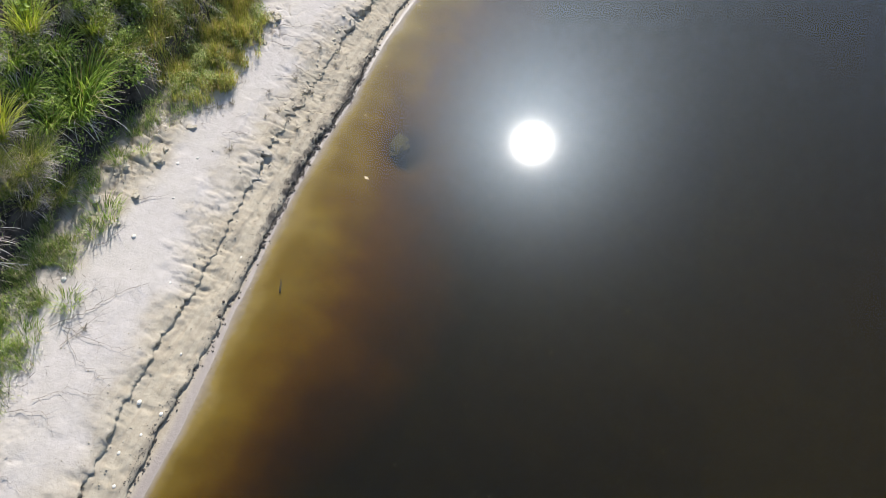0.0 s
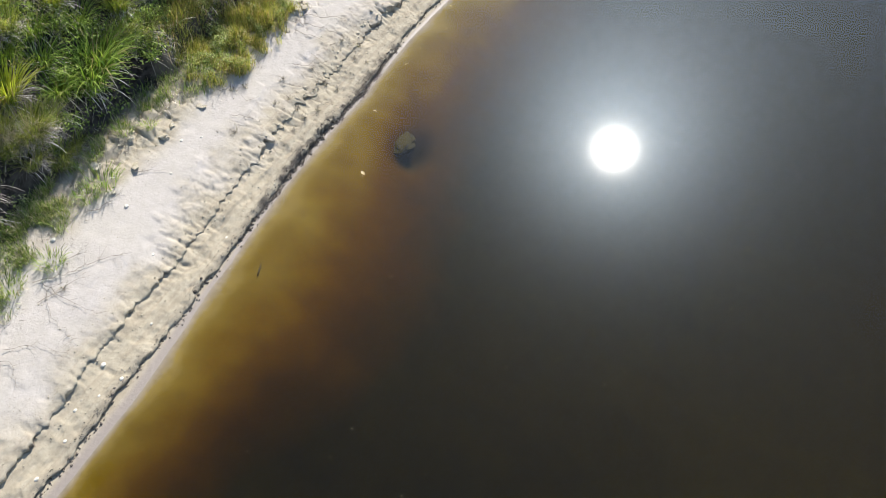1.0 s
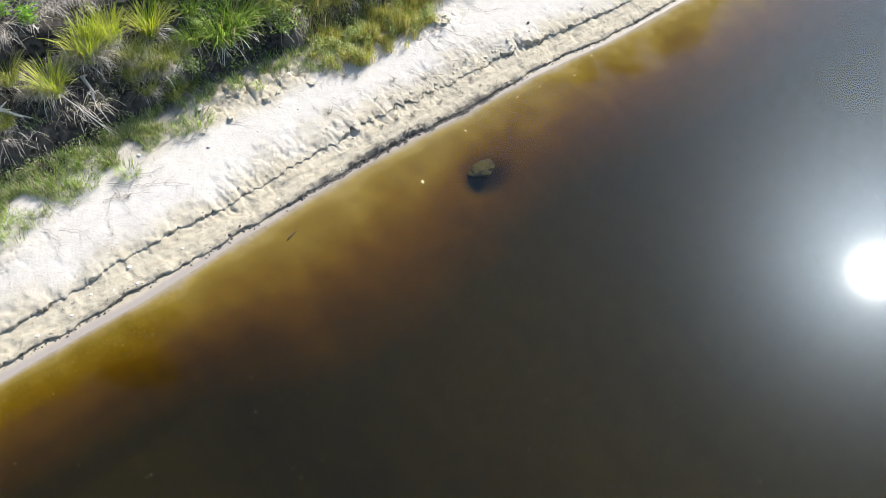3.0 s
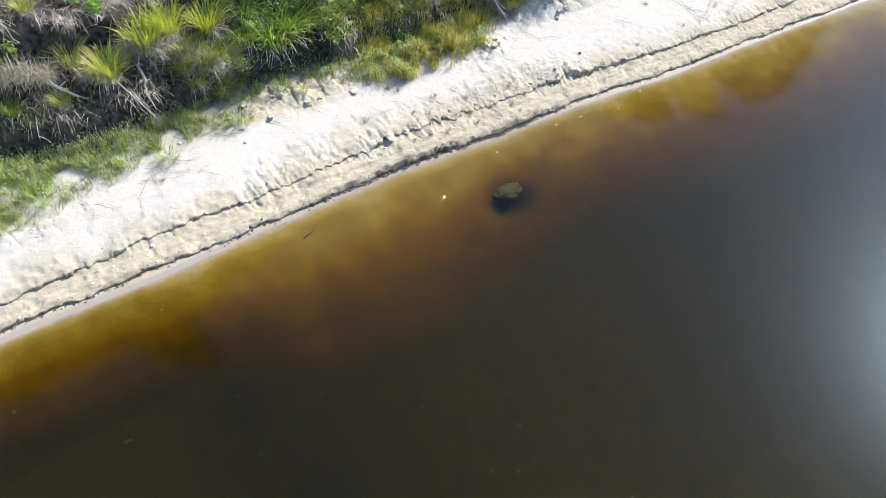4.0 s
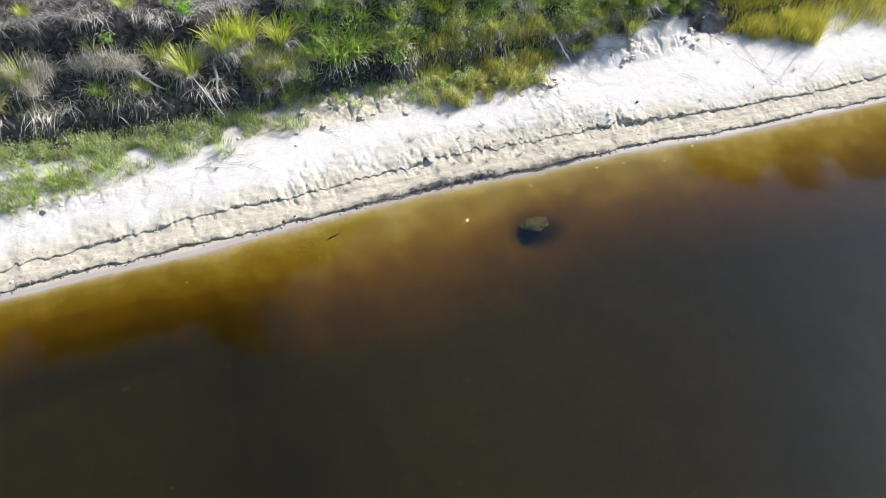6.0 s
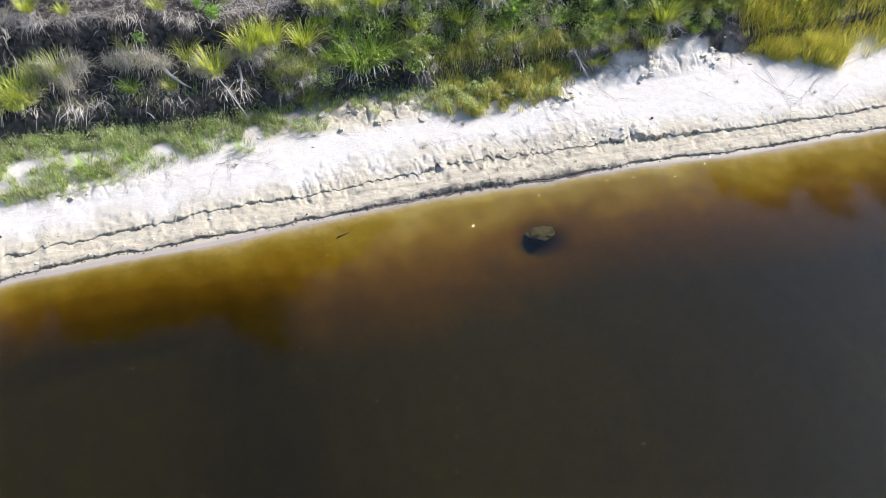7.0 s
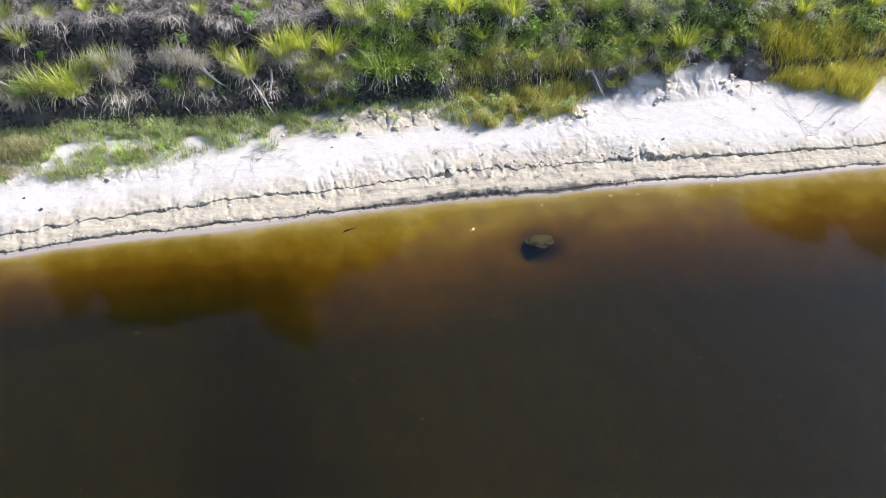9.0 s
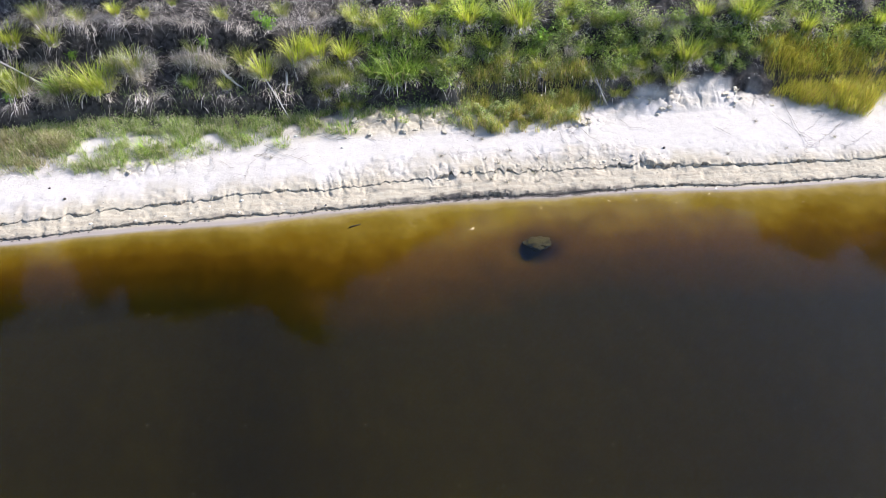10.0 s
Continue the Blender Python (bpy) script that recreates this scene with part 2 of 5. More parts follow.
def cells(x, y, seed=0):
    """Broken clods: distance to the nearest crack, and a height for each clod."""
    x, y = np.asarray(x, float), np.asarray(y, float)
    xi, yi = np.floor(x), np.floor(y)
    first, second, tall = np.full(x.shape, 9.0), np.full(x.shape, 9.0), np.zeros(x.shape)
    for a in (-1, 0, 1):
        for b in (-1, 0, 1):
            cx, cy = xi + a, yi + b
            px = cx + 0.5 + 0.45 * vnoise(cx + 0.37, cy + 0.71, seed)
            py = cy + 0.5 + 0.45 * vnoise(cx + 5.13, cy + 2.19, seed + 1)
            d = np.hypot(x - px, y - py)
            near = d < first
            second = np.where(near, first, np.minimum(second, d))
            tall = np.where(near, vnoise(cx * 1.7 + 0.3, cy * 1.3 + 0.6, seed + 2), tall)
            first = np.where(near, d, first)
    return second - first, tall


def smooth(a, b, v):
    t = np.clip((v - a) / (b - a), 0, 1)
    return t * t * (3 - 2 * t)


def along(x, knots):
    """A soft line y(x) through knots."""
    kx, ky = [k[0] for k in knots], [k[1] for k in knots]
    return sum(np.interp(x + o, kx, ky) for o in (-0.9, -0.45, 0, 0.45, 0.9)) / 5


WATER_EDGE = ((-30, -1.5), (-12, -0.15), (-9, 0.0), (-6.5, 0.25), (-4.6, 0.24), (-2.6, 0.35), (-0.7, 0.52), (1.3, 0.72), (3.4, 0.76), (6.2, 0.62), (8, 0.70), (11, 0.5), (16, 0.5), (20, 0.5), (40, 0.0))
EDGE_GAP = ((-9, 0.22), (-5, 0.26), (-2.5, 0.3), (-1, 0.16), (0.5, 0.1), (2, 0.1), (4, 0.1), (6, 0.16), (8, 0.18), (11, 0.19), (16, 0.17), (20, 0.13))
UPPER_SCARP = ((-12, 0.5), (-8, 0.72), (-6, 1.0), (-4.5, 1.1), (-2.8, 1.24), (-1, 1.36), (2.8, 1.46), (5, 1.55), (8, 1.55), (9.9, 1.36), (13.4, 1.22), (17, 1.3), (22, 1.2))
SHELF = ((-9, 2.35), (-4, 2.1), (-2, 1.4), (0, 1.0), (2, 1.0), (4, 1.2), (6.4, 1.35), (10, 1.25), (14, 1.15))
LOW_STEP = ((-12, 0.06), (-9, 0.07), (-1, 0.06), (0, 0.08), (1, 0.11), (4, 0.1), (6, 0.08), (8, 0.07), (13, 0.06), (20, 0.06))
HIGH_STEP = ((-12, 0.07), (-4, 0.075), (-2.6, 0.07), (-1.2, 0.04), (1.6, 0.02), (2.4, 0.13), (3.2, 0.13), (4, 0.05), (6.5, 0.06), (7.2, 0.12), (10, 0.13), (13, 0.08), (18, 0.07), (22, 0.07))
GREEN_EDGE = ((-30, 2.2), (-10, 2.3), (-8, 2.3), (-6.4, 2.35), (-5, 2.7), (-3.3, 3.0), (-1.6, 3.3), (-0.4, 3.8), (1, 4.15), (2.7, 3.75), (4.4, 3.1), (6, 2.85), (7.5, 3.5), (8.6, 4.0), (10.2, 4.3), (12.2, 4.3), (13.6, 3.9), (15, 2.8), (17, 3.3), (20, 3.2), (30, 3))
FOOT = ((-14, 4.0), (-8, 4.15), (-3, 4.2), (0, 4.3), (1.5, 4.4), (3.2, 4.3), (5, 4.25), (7.5, 4.15), (8.6, 4.05), (9.5, 4.0), (11.5, 3.98), (12.6, 3.98), (13.5, 4.0), (16, 4.3), (22, 4.3))


def edges(x):
    """The water's edge and the two small scarps above it, as y(x)."""
    yw = along(x, WATER_EDGE) + 0.025 * fbm(x * 0.9, x * 0, 3, 5)
    yl = yw + along(x, EDGE_GAP) + 0.04 * fbm(x * 1.3, x * 0, 3, 9) + 0.03 * vnoise(x * 7, x * 0, 4) + 0.02 * vnoise(x * 16, x * 0, 6)
    cleft = (smooth(0.5, 0.6, vnoise(x * 2.3, x * 0, 77)) * 0.08 + smooth(0.3, 0.5, vnoise(x * 6.3, x * 0, 78)) * 0.08) * (0.45 + 0.55 * smooth(1, 3, x) * (1 - smooth(9.5, 11, x)))
    yu = along(x, UPPER_SCARP) + 0.05 * fbm(x * 1.1, x * 0, 3, 21) + (0.045 * np.abs(vnoise(x * 4.2, x * 0, 8)) + 0.03 * vnoise(x * 11, x * 0, 7) + 0.022 * vnoise(x * 21, x * 0, 10)) * (1 - 0.7 * smooth(9.3, 10, x)) + cleft
    return yw, yl, yu


def bank_foot(x):
    """Where the bank rises from the beach, as y(x), with small buttresses."""
    return along(x, FOOT) + 0.13 * fbm(x * 0.55, x * 0, 2, 101) + 0.12 * vnoise(x * 1.6, x * 0, 103)


def land(x, y):
    """Height of the ground, and how damp, how earthy and how littered it is."""
    yw, yl, yu = edges(x)
    d = y - yw
    even = along(x, WATER_EDGE) + along(x, EDGE_GAP)
    s = np.maximum(-d, 0)
    s = s + (along(x, SHELF) - 1) * np.minimum(s, 2.2)
    bed = -(0.15 * s + 0.10 * np.maximum(s - 1.5, 0) ** 1.4)
    bed = np.maximum(bed, -3.5) + 0.035 * fbm(x * 0.7, y * 0.7, 3, 31) * smooth(0, 0.8, s)
    bed = bed - 0.54 * np.exp(-(((x - 4.84) / 0.62) ** 2 + ((y + 1.0) / 0.44) ** 2)) - 0.16 * np.exp(-(((x - 5.9) / 0.7) ** 2 + ((y + 0.45) / 0.5) ** 2))
    low_amp = along(x, LOW_STEP) * (1 + 0.35 * fbm(x * 0.9, x * 0, 3, 41))
    yu0 = along(x, UPPER_SCARP)
    inland = smooth(0.0, 0.9, y - yu0)
    # where an edge has crumbled it is a ramp, elsewhere a sharp step
    worn_low, worn_high = smooth(0.1, 0.5, vnoise(x * 3.7, x * 0, 43)), smooth(-0.25, 0.3, vnoise(x * 4.3, x * 0, 53) + 0.32 - 0.35 * smooth(5.5, 7, x) * (1 - smooth(13.5, 15, x)))
    step_low = smooth(-0.016, 0.016, y - yl) * (1 - worn_low) + smooth(-0.04, 0.1, y - yl) * worn_low
    step_high = smooth(-0.016, 0.016, y - yu) * (1 - worn_high) + smooth(-0.2, 0.2, y - yu) * worn_high
    low_amp = low_amp * (1 - inland) + 0.10 * inland
    low = np.clip(d, 0, 9) * 0.10 + low_amp * step_low
    mid = 0.20 * np.clip(y - even, 0, 99)
    up_amp = along(x, HIGH_STEP) * np.clip(1 + 0.6 * fbm(x * 0.8, x * 0, 3, 51), 0.15, 1.6)
    lip = (up_amp * (1 - inland) + 0.09 * inland) * step_high
    beach = 0.006 * np.clip(y - even, 0, 3)
    z = np.where(d < 0, bed, low + mid + lip + beach)
    dry = smooth(0.02, 0.35, d)
    dent = smooth(-0.05, 0.05, y - yl) * (1 - smooth(0.2, 0.5, y - yu0))
    z = z + dry * dent * (0.007 * fbm(x * 8, y * 11, 2, 64) - 0.02 * smooth(0.35, 0.7, vnoise(x * 5.5, y * 7, 65) + 0.3 * vnoise(x * 13, y * 15, 66)))
    # grain of the beach: soft swells, small lumps, run-off grooves
    pock = np.clip(fbm(x * 2.7, y * 3.6, 3, 63) - 0.15, 0, 1)
    calm = 1 - 0.75 * smooth(0.45, 0.9, y - yu0) * (1 - smooth(2.9, 3.3, y))
    z = z + dry * (0.014 * fbm(x * 0.6, y * 0.9, 2, 61) + calm * (0.008 * fbm(x * 1.9, y * 3.1, 3, 62) - 0.03 * pock + 0.0055 * fbm(x * 6, y * 8, 3, 71)))
    groove = smooth(-1.5, 1, x) * (1 - smooth(8.5, 10.5, x)) * smooth(-0.05, 0.15, y - yu) * (1 - smooth(0.5, 1.1, y - yu))
    z = z - groove * 0.006 * np.abs(vnoise(x * 3.2 + y * 1.6, y * 1.1 + 3, 81)) ** 1.5 - groove * 0.012 * np.abs(vnoise(x * 5.3 + 1.7 * vnoise(x * 1.3, y * 2, 82) + y * 2.5, y * 2.6, 83)) ** 2
    split, tall = cells(x * 6.8 + y + 0.4 * vnoise(x * 4, y * 4, 84), y * 5.6, 85)
    z = z + groove * (smooth(0, 0.2, split) * (0.014 + 0.018 * tall) - 0.014) * smooth(-0.1, 0.4, vnoise(x * 0.9, y * 2, 86) + 0.35)
    rill = vnoise(x * 11 + 2.6 * y + 0.8 * vnoise(x * 2.1, y * 3, 87), y * 1.9, 88) + 0.45 * vnoise(x * 19 + 3 * y, y * 4, 89)
    band = (smooth(-2.5, -1, x) * (1 - smooth(7, 8.5, x)) * smooth(-0.28, -0.12, y - yu0) * (1 - smooth(0.35, 0.75, y - yu0)) + 0.8 * smooth(9, 10, x) * smooth(-0.02, 0.05, y - yu0) * (1 - smooth(0.15, 0.35, y - yu0))) * smooth(-0.35, 0.15, vnoise(x * 0.8, y * 1.5, 90))
    z = z - band * 0.026 * smooth(0.36, 0.56, rill)
    # short dashes of crumbled sand edges along the beach
    for k, off in enumerate((-0.24, 0.12, 0.26, 0.42, 0.62, 0.85)):
        at = yu0 + off + 0.07 * fbm(x * 1.2, x * 0, 3, 210 + k) + 0.03 * vnoise(x * 8, x * 0, 220 + k)
        dash = smooth(0.15, 0.45, vnoise(x * 1.5 + 5 * k, x * 0, 230 + k) + 0.5 * vnoise(x * 6, x * 0, 240 + k)) * (0.35 + 0.65 * smooth(-2, 0, x) * (1 - smooth(9, 11, x)))
        dash = np.maximum(dash, (k == 0) * 0.9 * smooth(1, 3, x) * (1 - smooth(13, 16, x)) * smooth(-0.5, 0.1, vnoise(x * 2.7, x * 0, 250)))
        z = z + dry * dash * 0.026 * (smooth(-0.016, 0.016, y - at) - smooth(0.02, 0.34, y - at))
    # slumped clods at the foot of the bank
    clod = np.exp(-(((x - 2.0) / 2.6) ** 2 + ((y - 3.75) / 0.45) ** 2)) + 0.75 * np.exp(-(((x - 9.9) / 1.7) ** 2 + ((y - 3.75) / 0.26) ** 2)) + 0.5 * np.exp(-(((x - 12.4) / 0.7) ** 2 + ((y - 3.8) / 0.3) ** 2)) + 0.7 * np.exp(-(((x + 6.2) / 1.6) ** 2 + ((y - 2.35) / 0.3) ** 2)) + 0.8 * np.exp(-(((x - 6.8) / 1.0) ** 2 + ((y - 3.2) / 0.4) ** 2))
    lumps = np.abs(vnoise(x * 2.6, y * 3.4, 91)) + 0.5 * np.abs(vnoise(x * 5.6 + 3, y * 6.4, 92))
    crack, tall = cells(x * 1.9 + 0.5 * vnoise(x * 3, y * 3, 95), y * 3.0 + 0.5 * vnoise(x * 3, y * 3, 96), 97)
    chip, bit = cells(x * 5.2 + 0.4 * vnoise(x * 7, y * 7, 98), y * 6.4 + 0.4 * vnoise(x * 7, y * 7, 99), 94)
    z = z + clod * (0.10 * lumps - 0.08 + smooth(0.0, 0.12, crack) * (0.1 + 0.09 * tall) + smooth(0.0, 0.15, chip) * (0.025 + 0.035 * bit))
    # the bank: a hollow riser at the foot, a ledge, a second riser of bare soil, the flat top
    foot = bank_foot(x)
    bare = np.exp(-((x - 10.5) / 1.9) ** 4)
    up = np.maximum(y - foot, 0)
    first = (0.58 - 0.2 * smooth(12.5, 13.5, x)) * (1 - 0.78 * bare)
    ledge = 1.15 + 0.16 * fbm(x * 0.7, x * 0, 2, 104)
    second = 0.3 + 0.5 * (1 - smooth(-2.5, -0.5, x))
    slope = 0.72 + 0.1 * smooth(-1, 1, x)
    rise = first * smooth(0, 0.12, up) + slope * np.minimum(np.maximum(up - 0.08, 0), ledge) + second * smooth(ledge, ledge + 0.22, up) + 0.3 * np.clip(up - ledge - 0.15, 0, 7)
    on = smooth(0.05, 0.5, up) * (1 - smooth(8, 12, up))
    z = z + 0.45 * bare * np.clip(np.minimum(y, foot) - 3.4, 0, 2)
    z = z - 0.205 * up + rise + on * (0.13 * fbm(x * 0.9, y * 0.9, 3, 121) + 0.07 * np.abs(vnoise(x * 3, y * 3, 125)))
    z = np.where(y > 14, np.minimum(z, 6.5), z)
    z = z + bare * smooth(3.4, 3.8, y) * (1 - smooth(4.0, 4.3, y)) * (0.045 * fbm(x * 2.6, y * 3.4, 4, 127) - 0.03 * smooth(0.1, 0.4, fbm(x * 4.4, y * 4.4, 2, 128)))
    damp = 1 - smooth(-0.1, 0.75, (y - yu) / (1 + 0.5 * smooth(0, 2, x) * (1 - smooth(7, 9, x))) + 0.22 * fbm(x * 1.4, y * 1.8, 4, 131))
    damp = damp * (1 - 0.08 * smooth(1, 4, x) * (1 - smooth(-0.03, 0.0, y - yl)))
    damp = np.maximum(damp, np.clip(1.1 * clod, 0, 1) * smooth(-0.5, 0.4, fbm(x * 1.6, y * 2, 3, 133)) * 0.85)
    damp = np.maximum(damp, 0.9 * np.exp(-((x - 1.2) / 3.4) ** 4) * smooth(2.95, 3.4, y + 0.2 * fbm(x * 1.3, y * 1.7, 3, 137)))
    wet = 1 - smooth(0.04 + 0.06 * (1 - smooth(-2.5, -0.5, x)), 0.15 + 0.12 * (1 - smooth(-2.5, -0.5, x)), d)
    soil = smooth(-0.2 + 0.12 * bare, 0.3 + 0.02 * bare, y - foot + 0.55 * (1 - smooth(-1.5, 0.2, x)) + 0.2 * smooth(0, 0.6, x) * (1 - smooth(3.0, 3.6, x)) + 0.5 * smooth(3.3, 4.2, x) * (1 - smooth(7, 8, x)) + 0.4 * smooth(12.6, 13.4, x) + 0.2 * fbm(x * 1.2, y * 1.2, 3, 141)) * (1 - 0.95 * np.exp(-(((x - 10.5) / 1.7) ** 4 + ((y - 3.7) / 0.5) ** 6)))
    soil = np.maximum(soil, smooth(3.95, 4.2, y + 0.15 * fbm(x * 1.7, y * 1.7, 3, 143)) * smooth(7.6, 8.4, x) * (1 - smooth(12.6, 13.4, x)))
    heavy = smooth(0.5, 2, x) * (1 - smooth(6.5, 9, x)) + 0.4
    litter = heavy * np.exp(-((y - yl - 0.04) / (0.07 + 0.05 * smooth(0.5, 2, x) * (1 - smooth(7, 9, x)))) ** 2) * np.clip(0.55 + 0.8 * fbm(x * 4, y * 7, 3, 151), 0, 1)
    return z, damp, wet, soil, litter


# ---------------------------------------------------------------- mesh tools
def mesh_object(name, verts, faces, material, smooth_shade=False, parent=None, label=""):
    data = bpy.data.meshes.new(name)
    if isinstance(faces, np.ndarray):
        per = faces.shape[1]
        data.vertices.add(len(verts))
        data.vertices.foreach_set("co", np.asarray(verts, np.float32).ravel())
        data.loops.add(faces.size)
        data.loops.foreach_set("vertex_index", faces.astype(np.int32).ravel())
        data.polygons.add(len(faces))
        data.polygons.foreach_set("loop_start", np.arange(0, faces.size, per, dtype=np.int32))
        data.update(calc_edges=True)
    else:
        data.from_pydata([tuple(v) for v in verts], [], [tuple(f) for f in faces])
    if smooth_shade:
        data.polygons.foreach_set("use_smooth", [True] * len(data.polygons))
    data.materials.append(material)
    data.update()
    ob = new(name, data)
    ob.parent = parent
    if label:
        ob["label"] = label
    return ob


def strips(base, azimuth, length, width, lean0, lean1, segs=4, twist=0.0):
    """Curved tapering blades as quad strips. All arguments are arrays of n (base n x 3)."""
    n = len(azimuth)
    pos = np.array(base, float)
    out = np.stack((np.cos(azimuth), np.sin(azimuth), np.zeros(n)), 1)
    side = np.stack((-np.sin(azimuth + twist), np.cos(azimuth + twist), np.zeros(n)), 1)
    rows = []
    for k in range(segs + 1):
        t = k / segs
        w = (width * (0.55 + 0.9 * t) * (1 - t ** 1.8) + 0.0006)[:, None] * 0.5
        rows.append((pos - side * w, pos + side * w))
        a = lean0 + (lean1 - lean0) * t
        pos = pos + (out * np.sin(a)[:, None] + np.array((0, 0, 1.0)) * np.cos(a)[:, None]) * (length / segs)[:, None]
    grid = np.stack([np.stack(r, 1) for r in rows], 1).reshape(-1, 3)
    faces = []
    per = 2 * (segs + 1)
    one = np.array([(2 * k, 2 * k + 1, 2 * k + 3, 2 * k + 2) for k in range(segs)])
    faces = (np.arange(n)[:, None, None] * per + one[None]).reshape(-1, 4)
    return grid, faces


def leaves(centres, size, rng, tilt=1.0):
    """Small folded leaves (two quads each) turned every way."""
    n = len(centres)
    az, el, ro = rng.uniform(0, 2 * np.pi, n), rng.uniform(-0.6, 0.9, n) * tilt, rng.uniform(-0.9, 0.9, n) * tilt
    d = np.stack((np.cos(az) * np.cos(el), np.sin(az) * np.cos(el), np.sin(el)), 1)
    up = np.array((0, 0, 1.0))
    s = np.cross(d, up)
    s /= np.linalg.norm(s, axis=1)[:, None]
    u = np.cross(s, d)
    s, u = s * np.cos(ro)[:, None] + u * np.sin(ro)[:, None], u * np.cos(ro)[:, None] - s * np.sin(ro)[:, None]
    L = (size * rng.uniform(0.6, 1.3, n))[:, None]
    c = np.asarray(centres)
    a, m, b = c - d * L * 0.5, c - u * L * 0.06, c + d * L * 0.5
    l, r = c - s * L * 0.26 + u * L * 0.06, c + s * L * 0.26 + u * L * 0.06
    verts = np.stack((a, l, b, r, m), 1).reshape(-1, 3)
    one = np.array(((0, 4, 2, 1), (0, 3, 2, 4)))
    faces = (np.arange(n)[:, None, None] * 5 + one[None]).reshape(-1, 4)
    return verts, faces


def join(*pieces):
    verts, faces, start = [], [], 0
    for v, f in pieces:
        verts.append(np.asarray(v, float))
        faces += [tuple(int(i) + start for i in face) for face in f]
        start += len(v)
    return np.concatenate(verts), faces


def tube(path, radii, sides=6):
    """A tapered tube along a path, closed at both ends."""
    path = np.asarray(path, float)
    verts, faces = [], []
    for i, p in enumerate(path):
        t = path[min(i + 1, len(path) - 1)] - path[max(i - 1, 0)]
        t = t / (np.linalg.norm(t) + 1e-9)
        a = np.cross(t, (0.21, 0.33, 0.92) if abs(t[2]) < 0.8 else (1, 0, 0))
        a /= np.linalg.norm(a)
        b = np.cross(t, a)
        for k in range(sides):
            w = 2 * np.pi * k / sides
            verts.append(p + radii[i] * (a * np.cos(w) + b * np.sin(w)))
    for i in range(len(path) - 1):
        for k in range(sides):
            j = (k + 1) % sides
            faces.append((i * sides + k, i * sides + j, (i + 1) * sides + j, (i + 1) * sides + k))
    faces.append(tuple(range(sides))[::-1])
    faces.append(tuple((len(path) - 1) * sides + k for k in range(sides)))
    return np.array(verts), faces


def stone(rng, size, flat=0.6, rough=0.22, detail=2):
    """A lumpy stone or clod resting on z = 0."""
    bm = bmesh.new()
    bmesh.ops.create_icosphere(bm, subdivisions=detail, radius=1)
    off = Vector(rng.uniform(-50, 50, 3))
    for v in bm.verts:
        k = 1 + rough * noise.noise(v.co * 1.1 + off) + rough * 0.6 * noise.noise(v.co * 2.7 + off)
        v.co = Vector((v.co.x * size[0], v.co.y * size[1], v.co.z * size[2] * flat)) * k
    low = min(v.co.z for v in bm.verts)
    verts = np.array([(v.co.x, v.co.y, v.co.z - low * 0.7) for v in bm.verts])
    faces = [tuple(v.index for v in f.verts) for f in bm.faces]
    bm.free()
    return verts, faces


def slab(g, size, flat):
    """A broken clod of damp sand: lumpy sides, a worn flat top."""
    verts, faces = stone(g, (size, size * g.uniform(0.55, 0.9), size), flat * 1.5, 1.1, 2)
    top = verts[:, 2].max()
    verts[:, 2] = np.where(verts[:, 2] > 0.62 * top, 0.62 * top + 0.2 * (verts[:, 2] - 0.62 * top), verts[:, 2])
    return verts, faces


def height(x, y):
    return float(land(np.array([float(x)]), np.array([float(y)]))[0][0])


# ---------------------------------------------------------------- ground and water
def spread(parts):
    return np.unique(np.round(np.concatenate(parts), 4))


